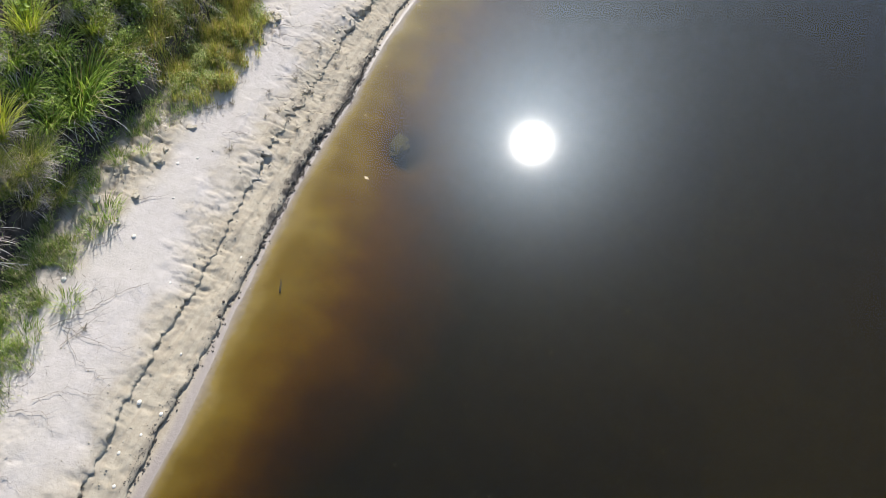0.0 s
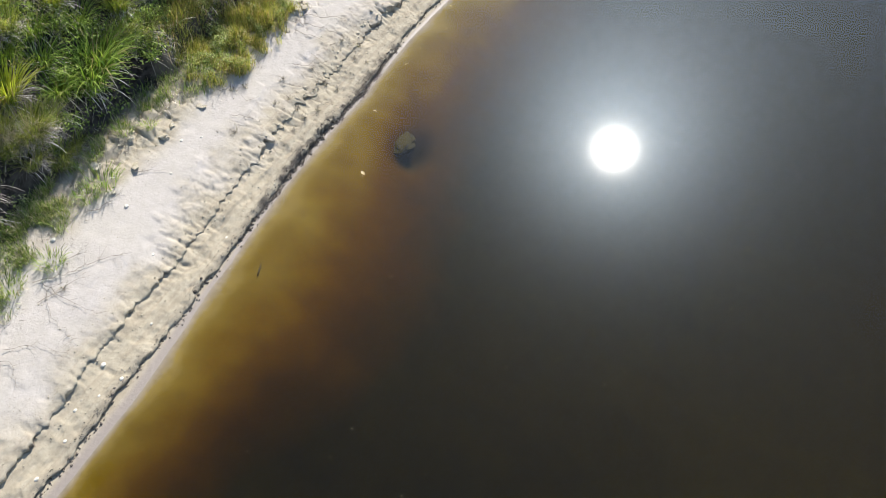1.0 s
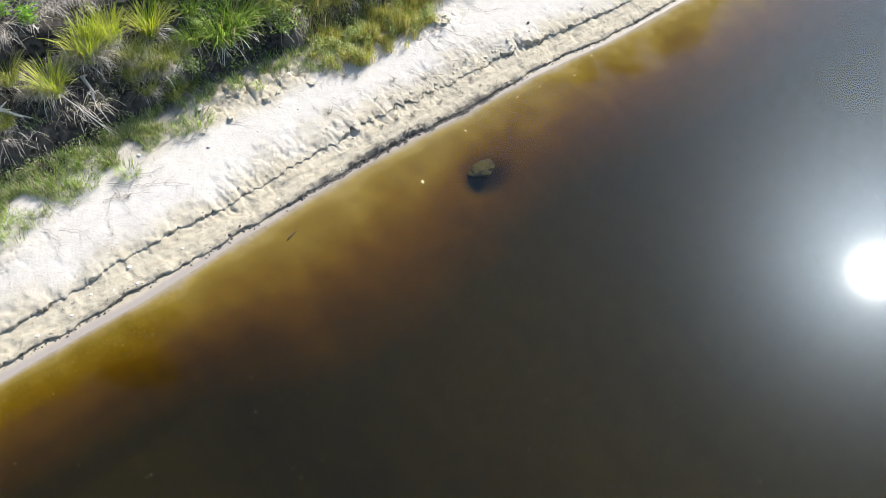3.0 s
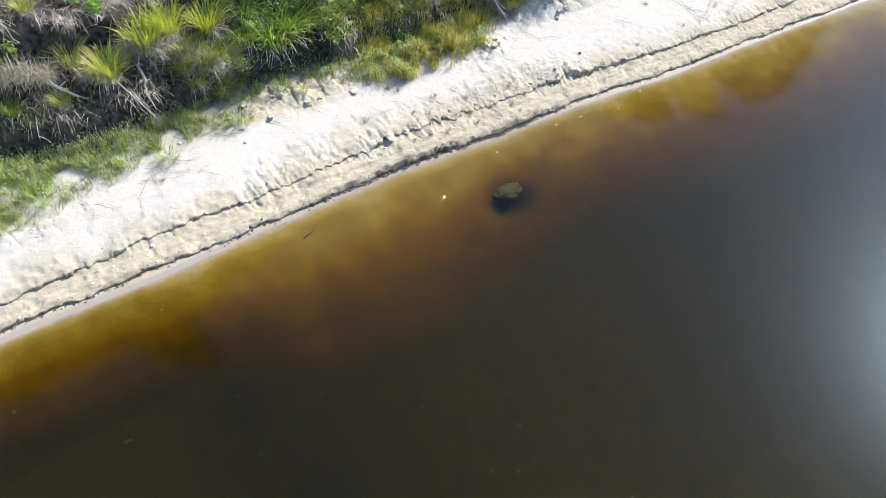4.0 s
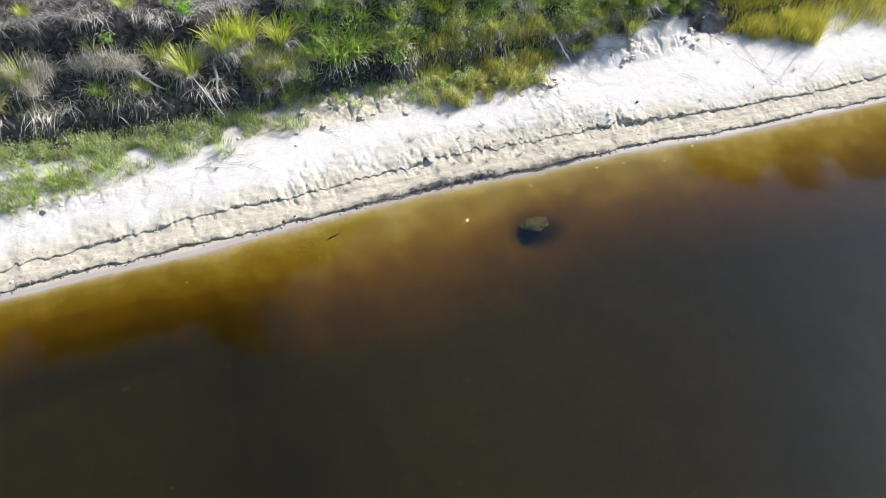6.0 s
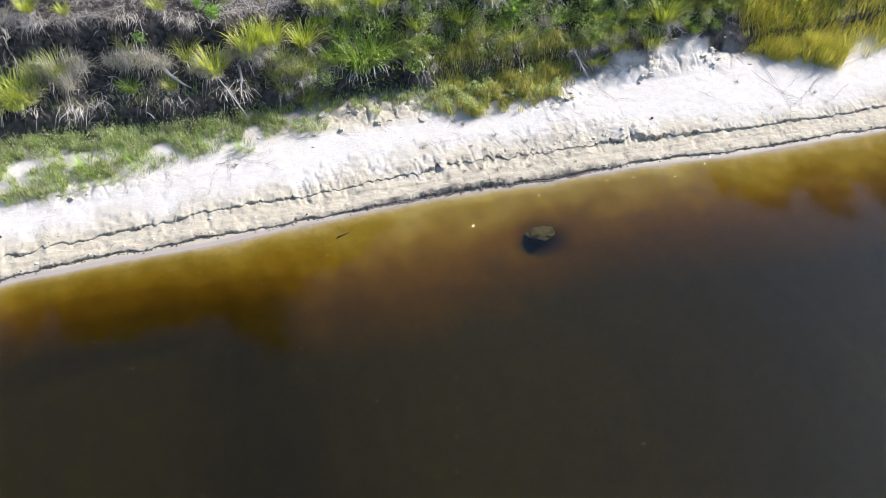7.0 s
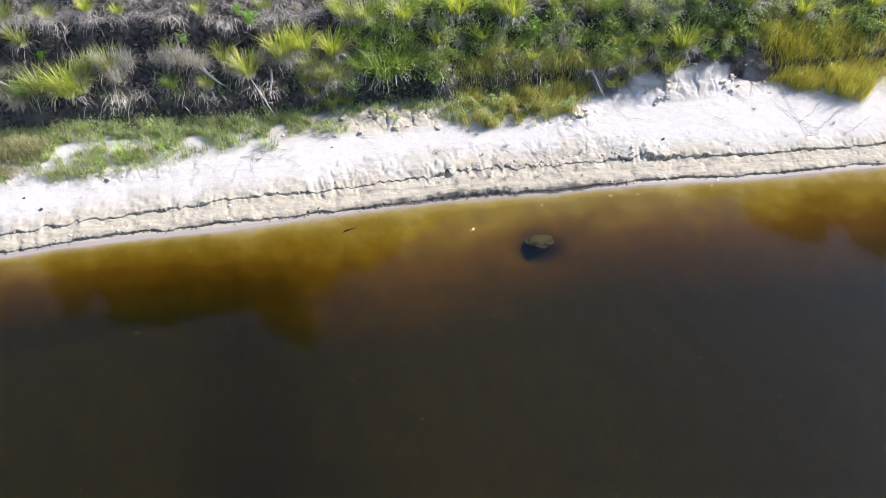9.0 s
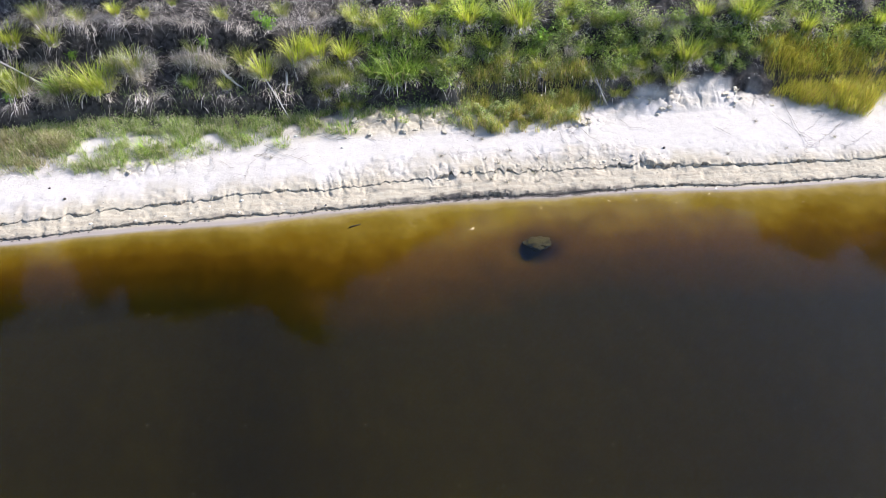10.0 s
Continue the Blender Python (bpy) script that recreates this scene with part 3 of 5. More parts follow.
def build_ground():
    far = np.array([1.5, 4, 9, 20, 45, 100, 220, 480, 1000, 2000])
    xs = spread((-12 - far, np.arange(-12, 21, 0.034), 21 + far))
    _, yl, yu = edges(xs)
    # rows follow the two scarps, whose faces lean out over their feet
    rise, hang = 0.02, 0.014
    under = [np.full(len(xs), -9 - f) for f in far[::-1]] + [-9 + (yl - rise + 9) * (1 - (1 - u) ** 2) for u in np.linspace(0, 1, 110)]
    middle = [yl + rise + (yu - yl - 2 * rise) * u for u in np.linspace(0, 1, 28)]
    over = [yu + rise + (5.3 - yu - rise) * u for u in np.linspace(0, 1, 128)] + [np.full(len(xs), v) for v in np.arange(5.36, 8.4, 0.06)] + [np.full(len(xs), 8.4 + f) for f in far]
    probe = np.array(under + middle + over)
    set_at = probe.copy()
    a, b = len(under), len(under) + len(middle)
    set_at[a - 1], set_at[a] = yl + hang, yl - hang
    set_at[b - 1], set_at[b] = yu + hang, yu - hang
    gx = np.broadcast_to(xs, probe.shape)
    z, damp, wet, soil, litter = land(gx.ravel(), probe.ravel())
    verts = np.stack((gx.ravel(), set_at.ravel(), z), 1)
    ny, nx = probe.shape
    i = (np.arange(ny - 1)[:, None] * nx + np.arange(nx - 1)[None]).ravel()
    quads = np.stack((i, i + 1, i + 1 + nx, i + nx), 1).astype(np.int32)
    data = bpy.data.meshes.new("ground")
    data.vertices.add(len(verts))
    data.vertices.foreach_set("co", verts.astype(np.float32).ravel())
    data.loops.add(quads.size)
    data.loops.foreach_set("vertex_index", quads.ravel())
    data.polygons.add(len(quads))
    data.polygons.foreach_set("loop_start", np.arange(0, quads.size, 4, dtype=np.int32))
    soft_faces = np.ones((ny - 1, nx - 1), dtype=bool)
    soft_faces[[a - 1, b - 1]] = False
    data.polygons.foreach_set("use_smooth", soft_faces.ravel())
    for name, values in (("damp", damp), ("wet", wet), ("soil", soil), ("litter", litter)):
        data.attributes.new(name, "FLOAT", "POINT").data.foreach_set("value", values.astype(np.float32))
    # weight of the darker tone: strongest at the foot of each step
    scarp_face = np.zeros(probe.shape)
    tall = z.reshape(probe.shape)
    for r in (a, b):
        scarp_face[r - 1] = np.clip((tall[r] - tall[r - 1]) / 0.07, 0, 1)
        scarp_face[r] = 0.25 * scarp_face[r - 1]
    data.attributes.new("scarp_face", "FLOAT", "POINT").data.foreach_set("value", scarp_face.astype(np.float32).ravel())
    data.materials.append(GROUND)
    data.update(calc_edges=True)
    data.validate()
    return tagged(new("ground", data), "white sand beach rising to an earthy bank", "ground", kind="structure")


def build_water():
    e = 2200
    ob = mesh_object("water", [(-e, -e, 0), (e, -e, 0), (e, 3, 0), (-e, 3, 0)], [(0, 1, 2, 3)], WATER)
    ob.visible_shadow = False
    return tagged(ob, "calm tannin-brown lake water lapping a sand beach", "water", kind="structure")


build_ground()
build_water()

# ---------------------------------------------------------------- plants
rng = np.random.default_rng(7)


def clump_meshes(seed, n, reach, spread_out, width, droop, dead):
    """Green blades and a skirt of dead ones for one grass clump at the origin."""
    g = np.random.default_rng(seed)
    az = g.uniform(0, 2 * np.pi, n)
    r = spread_out * np.sqrt(g.uniform(0, 1, n))
    base = np.stack((r * np.cos(az), r * np.sin(az), np.full(n, -0.05)), 1)
    az2 = az + g.normal(0, 0.5, n)
    lean = np.abs(g.normal(0.16, 0.18, n))
    hump = np.array((0.0, -0.22, 0.0))
    green = strips(base, az2, reach * (0.3 + 0.8 * g.uniform(0, 1, n) ** 0.8), width * g.uniform(0.5, 1.3, n), lean, lean + droop * g.uniform(0.4, 1.5, n), 5)
    green = (green[0] + hump * np.clip(green[0][:, 2:], 0, 2), green[1])
    az = g.uniform(0, 2 * np.pi, dead)
    r = spread_out * 1.1 * np.sqrt(g.uniform(0, 1, dead))
    base = np.stack((r * np.cos(az), r * np.sin(az), np.full(dead, 0.0)), 1)
    lean = np.abs(g.normal(0.8, 0.4, dead))
    skirt = strips(base, np.where(g.uniform(0, 1, dead) < 0.6, -np.pi / 2, az) + g.normal(0, 0.5, dead), reach * g.uniform(0.3, 0.8, dead), width * 0.6 * g.uniform(0.5, 1.2, dead), lean, lean + 1.6 * g.uniform(0.5, 1.4, dead), 5)
    return green, skirt


def grass_clump(seed, material, label, group, n=290, reach=1.0, spread_out=0.2, width=0.024, droop=1.35, dead=60):
    green, skirt = clump_meshes(seed, n, reach, spread_out, width, droop, dead)
    ob = new("grass_clump")
    tagged(mesh_object("foliage", *green, material, parent=ob), kind="stuff")
    tagged(mesh_object("dead_thatch", *skirt, STRAW, parent=ob, label="dry grey-brown hanging blades"), kind="stuff")
    return tagged(ob, label, "grass", group)


def dead_clump(seed, reach, spread_out, n):
    """Dead grass that spills down the bank, with a few stalks still up."""
    g = np.random.default_rng(seed)
    a = g.uniform(0, 2 * np.pi, n)
    r = spread_out * np.sqrt(g.uniform(0, 1, n))
    base = np.stack((r * np.cos(a), r * np.sin(a) * 0.6, g.uniform(0.15, 0.5, n)), 1)
    lean = np.abs(g.normal(0.7, 0.5, n))
    hanging = strips(base, -np.pi / 2 + g.normal(0, 1.3, n), reach * g.uniform(0.2, 1.2, n) ** 1.4, 0.0095 * g.uniform(0.4, 1.4, n), lean, lean + g.normal(1.6, 1.1, n), 5, g.normal(0, 0.8, n))
    m = n // 4
    base = base[:m]
    lean = np.abs(g.normal(0.3, 0.3, m))
    stalks = strips(base, g.uniform(0, 6.28, m), reach * g.uniform(0.4, 0.8, m), np.full(m, 0.01), lean, lean + g.uniform(0, 0.8, m), 3)
    ob = new("dead_grass_clump")
    tagged(mesh_object("hanging_thatch", *hanging, DRY_MIX, parent=ob), kind="stuff")
    tagged(mesh_object("dry_straw", *stalks, STRAW, parent=ob), kind="stuff")
    return tagged(ob, "dead grey-brown grass clump spilling down the bank", "dead grass", "dead grass clumps")


def set_thing(ob, x, y, turn=0, size=1.0, lift=0.0, tip=(0, 0)):
    m = pose(x, y, height(x, y) + lift, tip[0], tip[1], turn)
    ob.matrix_basis = m
    ob.scale = (size, size, size)
    return ob


def copy_set(ob, x, y, turn=0, size=1.0, lift=0.0, tip=(0, 0)):
    made = copy_thing(ob, pose(x, y, height(x, y) + lift, tip[0], tip[1], turn))
    made.scale = (size, size, size)
    return made


GROWN = {"sunny": 1.6, "olive": 1.5, "bright": 1.55, "deep": 1.22, "dry": 0.98, "droop": 1.1}


def scatter(makers, spots):
    """First spot of each kind takes the model itself, the rest take copies."""
    used = set()
    for kind, x, y, size in spots:
        model = makers[kind]
        size *= GROWN.get(kind, 1.0)
        turn = rng.uniform(-45, 45)
        if kind in used:
            copy_set(model, x, y, turn, size)
        else:
            used.add(kind)
            set_thing(model, x, y, turn, size)


def lip_fall(seed, n):
    """Dead blades and roots that hang over a lip of bare soil."""
    g = np.random.default_rng(seed)
    base = np.stack((g.uniform(-0.5, 0.5, n), g.uniform(-0.1, 0.3, n), g.uniform(0, 0.12, n)), 1)
    lean = g.uniform(0.5, 1.4, n)
    hanging = strips(base, -np.pi / 2 + g.normal(0, 0.9, n), g.uniform(0.12, 1.1, n), 0.008 * g.uniform(0.5, 1.3, n), lean, lean + g.normal(1.4, 0.5, n), 6, g.normal(0, 0.8, n))
    m = n // 3
    base = np.stack((g.uniform(-0.6, 0.6, m), g.uniform(-0.1, 0.6, m), np.zeros(m)), 1)
    lean = np.abs(g.normal(0.5, 0.4, m))
    tuft = strips(base, g.uniform(0, 6.28, m), g.uniform(0.15, 0.4, m), 0.011 * g.uniform(0.5, 1.2, m), lean, lean + g.uniform(0.3, 1.6, m), 4)
    ob = new("dead_grass_fringe")
    tagged(mesh_object("hanging_root", *hanging, STRAW, parent=ob), kind="stuff")
    tagged(mesh_object("dry_straw", *tuft, DRY_MIX, parent=ob), kind="stuff")
    return tagged(ob, "pale dead grass and roots hanging over bare soil", "dead grass", "dead grass fringes")


SUNNY, DEEP = "tall sunlit yellow-green guinea grass clump on the bank", "tall dark green arching grass clump on the bank"
ON_BANK = "grass clumps on the bank"
CLUMPS = {
    "sunny": grass_clump(1, BLADE_YELLOW, SUNNY, ON_BANK, n=300, width=0.022, spread_out=0.2, droop=1.0, dead=110),
    "olive": grass_clump(2, BLADE_OLIVE, "olive grass clump with dead blades on the bank", ON_BANK, n=300, width=0.017, spread_out=0.28, droop=1.1, dead=170),
    "bright": grass_clump(9, BLADE_YELLOW, "bright green drooping grass clump on the bank", ON_BANK, n=280, width=0.022, spread_out=0.24, droop=1.45, dead=60),
    "deep": grass_clump(3, BLADE_GREEN, DEEP, ON_BANK, n=270, spread_out=0.24, droop=1.45, width=0.026, dead=40),
    "dry": dead_clump(5, 0.72, 0.32, 560),
    "droop": lip_fall(6, 190),
    "small": grass_clump(7, BLADE_GREEN, "small green grass tuft on white sand", "small grass tufts", n=170, reach=0.42, spread_out=0.32, width=0.016, droop=1.0, dead=16),
    "small_olive": grass_clump(8, BLADE_OLIVE, "small olive grass tuft on white sand", "small grass tufts", n=150, reach=0.4, spread_out=0.3, width=0.016, droop=1.0, dead=24),
}
SUNNY_SPOTS = ((-8.77, 5.47, 0.55), (-9.91, 5.40, 0.6), (-6.93, 6.08, 0.35), (-6.01, 5.84, 0.3), (-2.54, 4.64, 0.62), (-1.57, 4.97, 0.7), (-0.88, 5.15, 0.62), (-0.07, 5.09, 0.62), (2.15, 5.68, 0.55), (2.82, 6.14, 0.35), (3.81, 5.72, 0.7), (4.43, 5.12, 0.55), (5.45, 5.56, 0.85), (9.21, 4.50, 0.32), (10.68, 4.59, 0.7), (11.43, 5.61, 0.5), (12.80, 5.27, 0.75), (14.71, 5.20, 0.5), (17.27, 5.42, 0.5), (-1.31, 5.22, 0.55), (3.16, 5.10, 0.5), (12.53, 5.35, 0.6))
OLIVE_SPOTS = ((8.6, 4.12, 0.35), (9.0, 4.15, 0.35), (9.4, 4.18, 0.3), (8.3, 4.1, 0.35), (-0.75, 4.3, 0.45), (-0.25, 4.28, 0.45), (0.2, 4.32, 0.4), (10.5, 4.6, 0.3), (11.0, 4.62, 0.3), (8.3, 4.3, 0.4), (8.75, 4.45, 0.45), (9.2, 4.6, 0.4), (9.9, 4.75, 0.35), (11.6, 4.85, 0.4), (12.1, 4.75, 0.45), (-0.4, 4.5, 0.5), (-0.9, 4.55, 0.45), (0.1, 4.55, 0.5), (7.6, 4.4, 0.45), (-9.78, 4.45, 0.75), (-9.09, 5.81, 0.5), (-8.41, 4.72, 0.7), (-6.43, 4.97, 0.62), (-0.32, 4.53, 0.6))
FOOT_OLIVE_SPOTS = ((0.48, 5.77, 0.5), (1.01, 5.77, 0.5), (5.17, 5.57, 0.5), (7.90, 5.58, 0.5), (7.56, 6.14, 0.42), (9.59, 5.34, 0.45), (10.14, 4.12, 0.55), (15.98, 5.33, 0.5), (12.89, 4.61, 0.4), (-3.68, 5.68, 0.35), (-3.21, 5.08, 0.5), (5.98, 4.67, 0.5), (4.74, 4.84, 0.4), (7.07, 5.45, 0.45), (-7.99, 5.88, 0.4), (-4.64, 5.29, 0.4), (2.87, 4.86, 0.5), (-0.73, 4.77, 0.45), (8.64, 4.89, 0.4))
BRIGHT_SPOTS = ((-7.60, 4.59, 0.75), (-7.30, 4.64, 0.6), (9.79, 4.75, 0.4), (16.48, 5.40, 0.4))
DEEP_SPOTS = ((8.9, 4.35, 0.4), (11.6, 4.3, 0.35), (1.43, 4.58, 1), (1.88, 4.72, 0.9), (0.99, 5.22, 0.65), (0.74, 4.70, 0.6), (2.20, 5.36, 0.65), (2.51, 4.82, 0.6), (0.54, 5.53, 0.5), (-8.79, 4.59, 0.6), (1.34, 5.57, 0.6), (1.86, 5.52, 0.6), (11.89, 5.11, 0.5), (9.01, 4.92, 0.5), (3.28, 5.42, 0.45), (5.75, 4.99, 0.5), (7.59, 5.10, 0.45))
DRY_SPOTS = ((9.0, 4.3, 0.5), (9.7, 4.3, 0.5), (8.7, 4.35, 0.5), (-4.22, 4.80, 0.9), (-4.73, 4.87, 0.8), (-3.81, 4.79, 0.7), (-1.81, 4.90, 0.8), (-1.34, 4.78, 0.8), (-2.20, 4.88, 0.6), (-3.06, 4.71, 0.6), (-6.70, 4.95, 0.8), (-5.99, 4.98, 0.9), (-6.26, 4.62, 0.7), (-0.33, 4.48, 0.6), (-8.94, 4.25, 0.7), (-7.12, 4.58, 0.6), (-5.09, 5.01, 0.6), (-0.75, 4.57, 0.6), (-2.71, 4.56, 0.6), (7.00, 4.88, 0.6), (3.77, 5.00, 0.6), (13.98, 5.25, 0.6), (15.42, 5.32, 0.5), (3.01, 5.40, 0.6), (0.37, 4.54, 0.5), (-9.44, 5.04, 0.5))
DROOP_SPOTS = ((-8.27, 5.72, 0.8), (-7.64, 5.75, 0.8), (-7.00, 5.85, 0.9), (-6.27, 5.59, 0.8), (-5.61, 5.64, 0.7), (-4.93, 5.53, 0.7), (-8.92, 5.69, 0.7), (-9.56, 5.74, 0.7), (-3.10, 5.33, 0.6), (-1.94, 5.65, 0.6), (-0.56, 5.95, 0.6), (-7.32, 5.86, 0.7))
SMALL_SPOTS = ((-0.1, 3.41, 0.95), (-0.57, 3.4, 0.7), (1.18, 3.87, 0.7), (-2.09, 2.98, 0.8), (-4.93, 3.0, 1), (-6.05, 3.01, 1.1), (-2.94, 3.15, 0.8), (-3.46, 3.45, 1), (1.6, 3.57, 0.5), (0.31, 3.95, 0.6))
PALE_SPOTS = ((5.94, 3.45, 0.9), (6.19, 3.55, 0.6), (6.64, 3.56, 0.8), (4.49, 3.47, 0.8), (4.17, 3.73, 0.9), (15.68, 3.24, 1), (7.83, 4.08, 0.8), (-5.41, 2.9, 0.8), (-1.08, 3.58, 0.7))
BANK_SPOTS = dict(zip(("sunny", "olive", "bright", "deep", "dry", "droop", "small", "small_olive"), (SUNNY_SPOTS, OLIVE_SPOTS + FOOT_OLIVE_SPOTS, BRIGHT_SPOTS, DEEP_SPOTS, DRY_SPOTS, DROOP_SPOTS, SMALL_SPOTS, PALE_SPOTS)))
for kind, places in BANK_SPOTS.items():
    scatter(CLUMPS, [(kind, *p) for p in places])


def fill(n, x0, x1, y0, y1, kinds, seed, size):
    """More clumps between the picked ones, by chance, no two on one spot."""
    g = np.random.default_rng(seed)
    taken = [(p[0], p[1]) for places in BANK_SPOTS.values() for p in places]
    for _ in range(n):
        x, y = g.uniform(x0, x1), g.uniform(y0, y1)
        if min((x - a) ** 2 + (y - b) ** 2 for a, b in taken) < 0.12:
            continue
        taken.append((x, y))
        copy_set(CLUMPS[kinds[int(g.integers(len(kinds)))]], x, y, g.uniform(-45, 45), g.uniform(*size))


fill(34, -14, -1, 6.0, 8.0, ("dry", "dry", "olive", "droop"), 11, (0.3, 0.6))
fill(30, 0, 22, 5.9, 7.4, ("sunny", "olive", "deep", "dry"), 12, (0.4, 0.7))
fill(14, 17, 22, 4.6, 5.8, ("sunny", "olive", "deep"), 13, (0.4, 0.7))
fill(12, -14, -9.8, 4.2, 5.8, ("olive", "dry", "sunny"), 14, (0.4, 0.7))
fill(22, 8.4, 17, 4.95, 5.8, ("olive", "dry", "deep"), 15, (0.4, 0.7))
fill(26, 3.2, 8.4, 4.8, 5.8, ("olive", "dry", "deep"), 16, (0.4, 0.75))
fill(30, -9.5, 0, 4.45, 5.4, ("olive", "deep", "dry", "olive"), 17, (0.45, 0.8))
fill(12, 0.2, 3.3, 4.6, 5.5, ("deep", "olive", "deep"), 18, (0.6, 0.9))


def ground_points(n, x0, x1, y0, y1, seed, keep):
    """n places on the ground inside a box, kept by a density in 0..1."""
    g = np.random.default_rng(seed)
    x, y = g.uniform(x0, x1, n), g.uniform(y0, y1, n)
    ok = g.uniform(0, 1, n) < keep(x, y)
    x, y = x[ok], y[ok]
    return np.stack((x, y, land(x, y)[0]), 1), g


def stuff(name, mesh, material, label, category):
    return tagged(mesh_object(name, *mesh, material), label, category, kind="stuff")


def thatch():
    def keep(x, y):
        up = y - bank_foot(x)
        top = smooth(1.2, 1.5, up) * (1 - 0.6 * smooth(-1, 1, x))
        patch = smooth(0.0, 0.5, fbm(x * 1.2, y * 1.2, 3, 5))
        return smooth(0.0, 0.3, up) * np.clip(0.9 * top * smooth(-0.6, 0.1, fbm(x * 1.4, y * 1.4, 3, 7)) + 0.42 * patch, 0.05, 1) * np.where((x > 8.8) & (x < 12.4) & (y < 4.4), 0.3, 1)
    p, g = ground_points(60000, -14, 23, 3.7, 8.4, 21, keep)
    n = len(p)
    p[:, 2] += g.uniform(0, 0.1, n)
    az = -np.pi / 2 + g.normal(0, 0.9, n)
    lean = g.uniform(0.3, 1.3, n)
    return strips(p, az, g.uniform(0.12, 0.45, n), g.uniform(0.007, 0.014, n), lean, lean + g.uniform(0.6, 1.9, n), 4)


def herbs():
    def keep(x, y):
        edge = along(x, GREEN_EDGE)
        patch = smooth(0.0, 0.35, fbm(x * 1.9, y * 2.6, 4, 17) + 0.72 * smooth(0.15, 0.9, y - edge)) * smooth(-0.5, 0.1, fbm(x * 6, y * 7, 2, 16))
        return patch * smooth(-0.15, 0.3, y - edge) * (1 - 0.75 * smooth(4.3, 5.0, y)) * (1 - 0.55 * smooth(-0.6, 0.4, x)) * (1 - smooth(3.4, 4.2, x)) * np.where(x < -8.2, 0.45, 1) * (1 - 0.9 * smooth(-0.2, 0.05, y - bank_foot(x)))
    p, g = ground_points(95000, -14, 4.2, 2.0, 4.5, 22, keep)
    p[:, 2] += 0.02 + (0.12 + 0.26 * smooth(0.3, 1.0, p[:, 1] - along(p[:, 0], GREEN_EDGE)) * (0.6 + 0.5 * fbm(p[:, 0] * 1.8, p[:, 1] * 1.8, 2, 18))) * g.uniform(0, 1, len(p)) ** 1.3
    mound = smooth(3.5, 4.1, p[:, 1]) * np.clip(0.6 + fbm(p[:, 0] * 1.6, p[:, 1] * 1.6, 3, 20), 0, 1.3) * g.uniform(0.2, 1, len(p))
    p[:, 2] += 0.3 * mound
    p[:, 1] -= 0.2 * mound
    return leaves(p, 0.04, g)


def herb_blades():
    def keep(x, y):
        edge = along(x, GREEN_EDGE)
        return smooth(-0.05, 0.4, fbm(x * 1.7, y * 2.1, 4, 19) + 0.5 * smooth(0.1, 0.8, y - edge)) * smooth(-0.35, 0.2, y - edge) * (1 - smooth(4.3, 4.9, y)) * (1 - 0.5 * smooth(-0.6, 0.6, x)) * (1 - smooth(3.4, 4.2, x)) * (1 - 0.92 * smooth(-0.2, 0.05, y - bank_foot(x))) * (0.15 + 0.85 * smooth(-0.35, 0.25, fbm(x * 4.5, y * 5.2, 2, 15)))
    p, g = ground_points(260000, -14, 4.2, 1.9, 4.5, 23, keep)
    n = len(p)
    lean = np.abs(g.normal(0.3, 0.3, n))
    return strips(p, g.uniform(0, 2 * np.pi, n), g.uniform(0.06, 0.3, n), g.uniform(0.006, 0.012, n), lean, lean + g.uniform(0.2, 1.4, n), 3)


def meadow(seed, n, x0, x1, y0, y1, top, keep, lean_to):
    p, g = ground_points(n, x0, x1, y0, y1, seed, keep)
    n = len(p)
    lean = np.abs(g.normal(0.16, 0.2, n))
    az = np.where(g.uniform(0, 1, n) < 0.3, lean_to + g.normal(0, 0.7, n), g.uniform(0, 2 * np.pi, n))
    top = top * np.clip(0.85 + 0.5 * fbm(p[:, 0] * 2.2, p[:, 1] * 2.2, 2, seed), 0.35, 1.4)
    return strips(p, az, top * g.uniform(0.45, 1.1, n), g.uniform(0.01, 0.018, n), lean, lean + g.uniform(0.2, 1.6, n), 4)


def olive_keep(x, y):
    edge = along(x, GREEN_EDGE)
    tuft = smooth(-0.45, 0.15, fbm(x * 4.2, y * 4.2, 2, 4) + 0.5 * smooth(0.2, 0.7, y - edge))
    return tuft * smooth(-0.1, 0.35, y - edge + 0.28 * fbm(x * 1.8, y * 2, 3, 3)) * smooth(2.9, 3.8, x + 0.5 * fbm(y * 2, x * 0.5, 2, 6)) * (1 - smooth(7.4, 8.3, x)) * (1 - smooth(4.5, 4.9, y))


def yellow_keep(x, y):
    edge = along(x, GREEN_EDGE)
    return smooth(-0.05, 0.3, y - edge + 0.4 * fbm(x * 1.6, y * 1.6, 3, 3)) * smooth(13.0, 13.8, x + 0.4 * fbm(y * 2, x * 0.5, 2, 6)) * (1 - smooth(4.7, 5.2, y)) * np.where(x > 16.6, 0.35, 1)


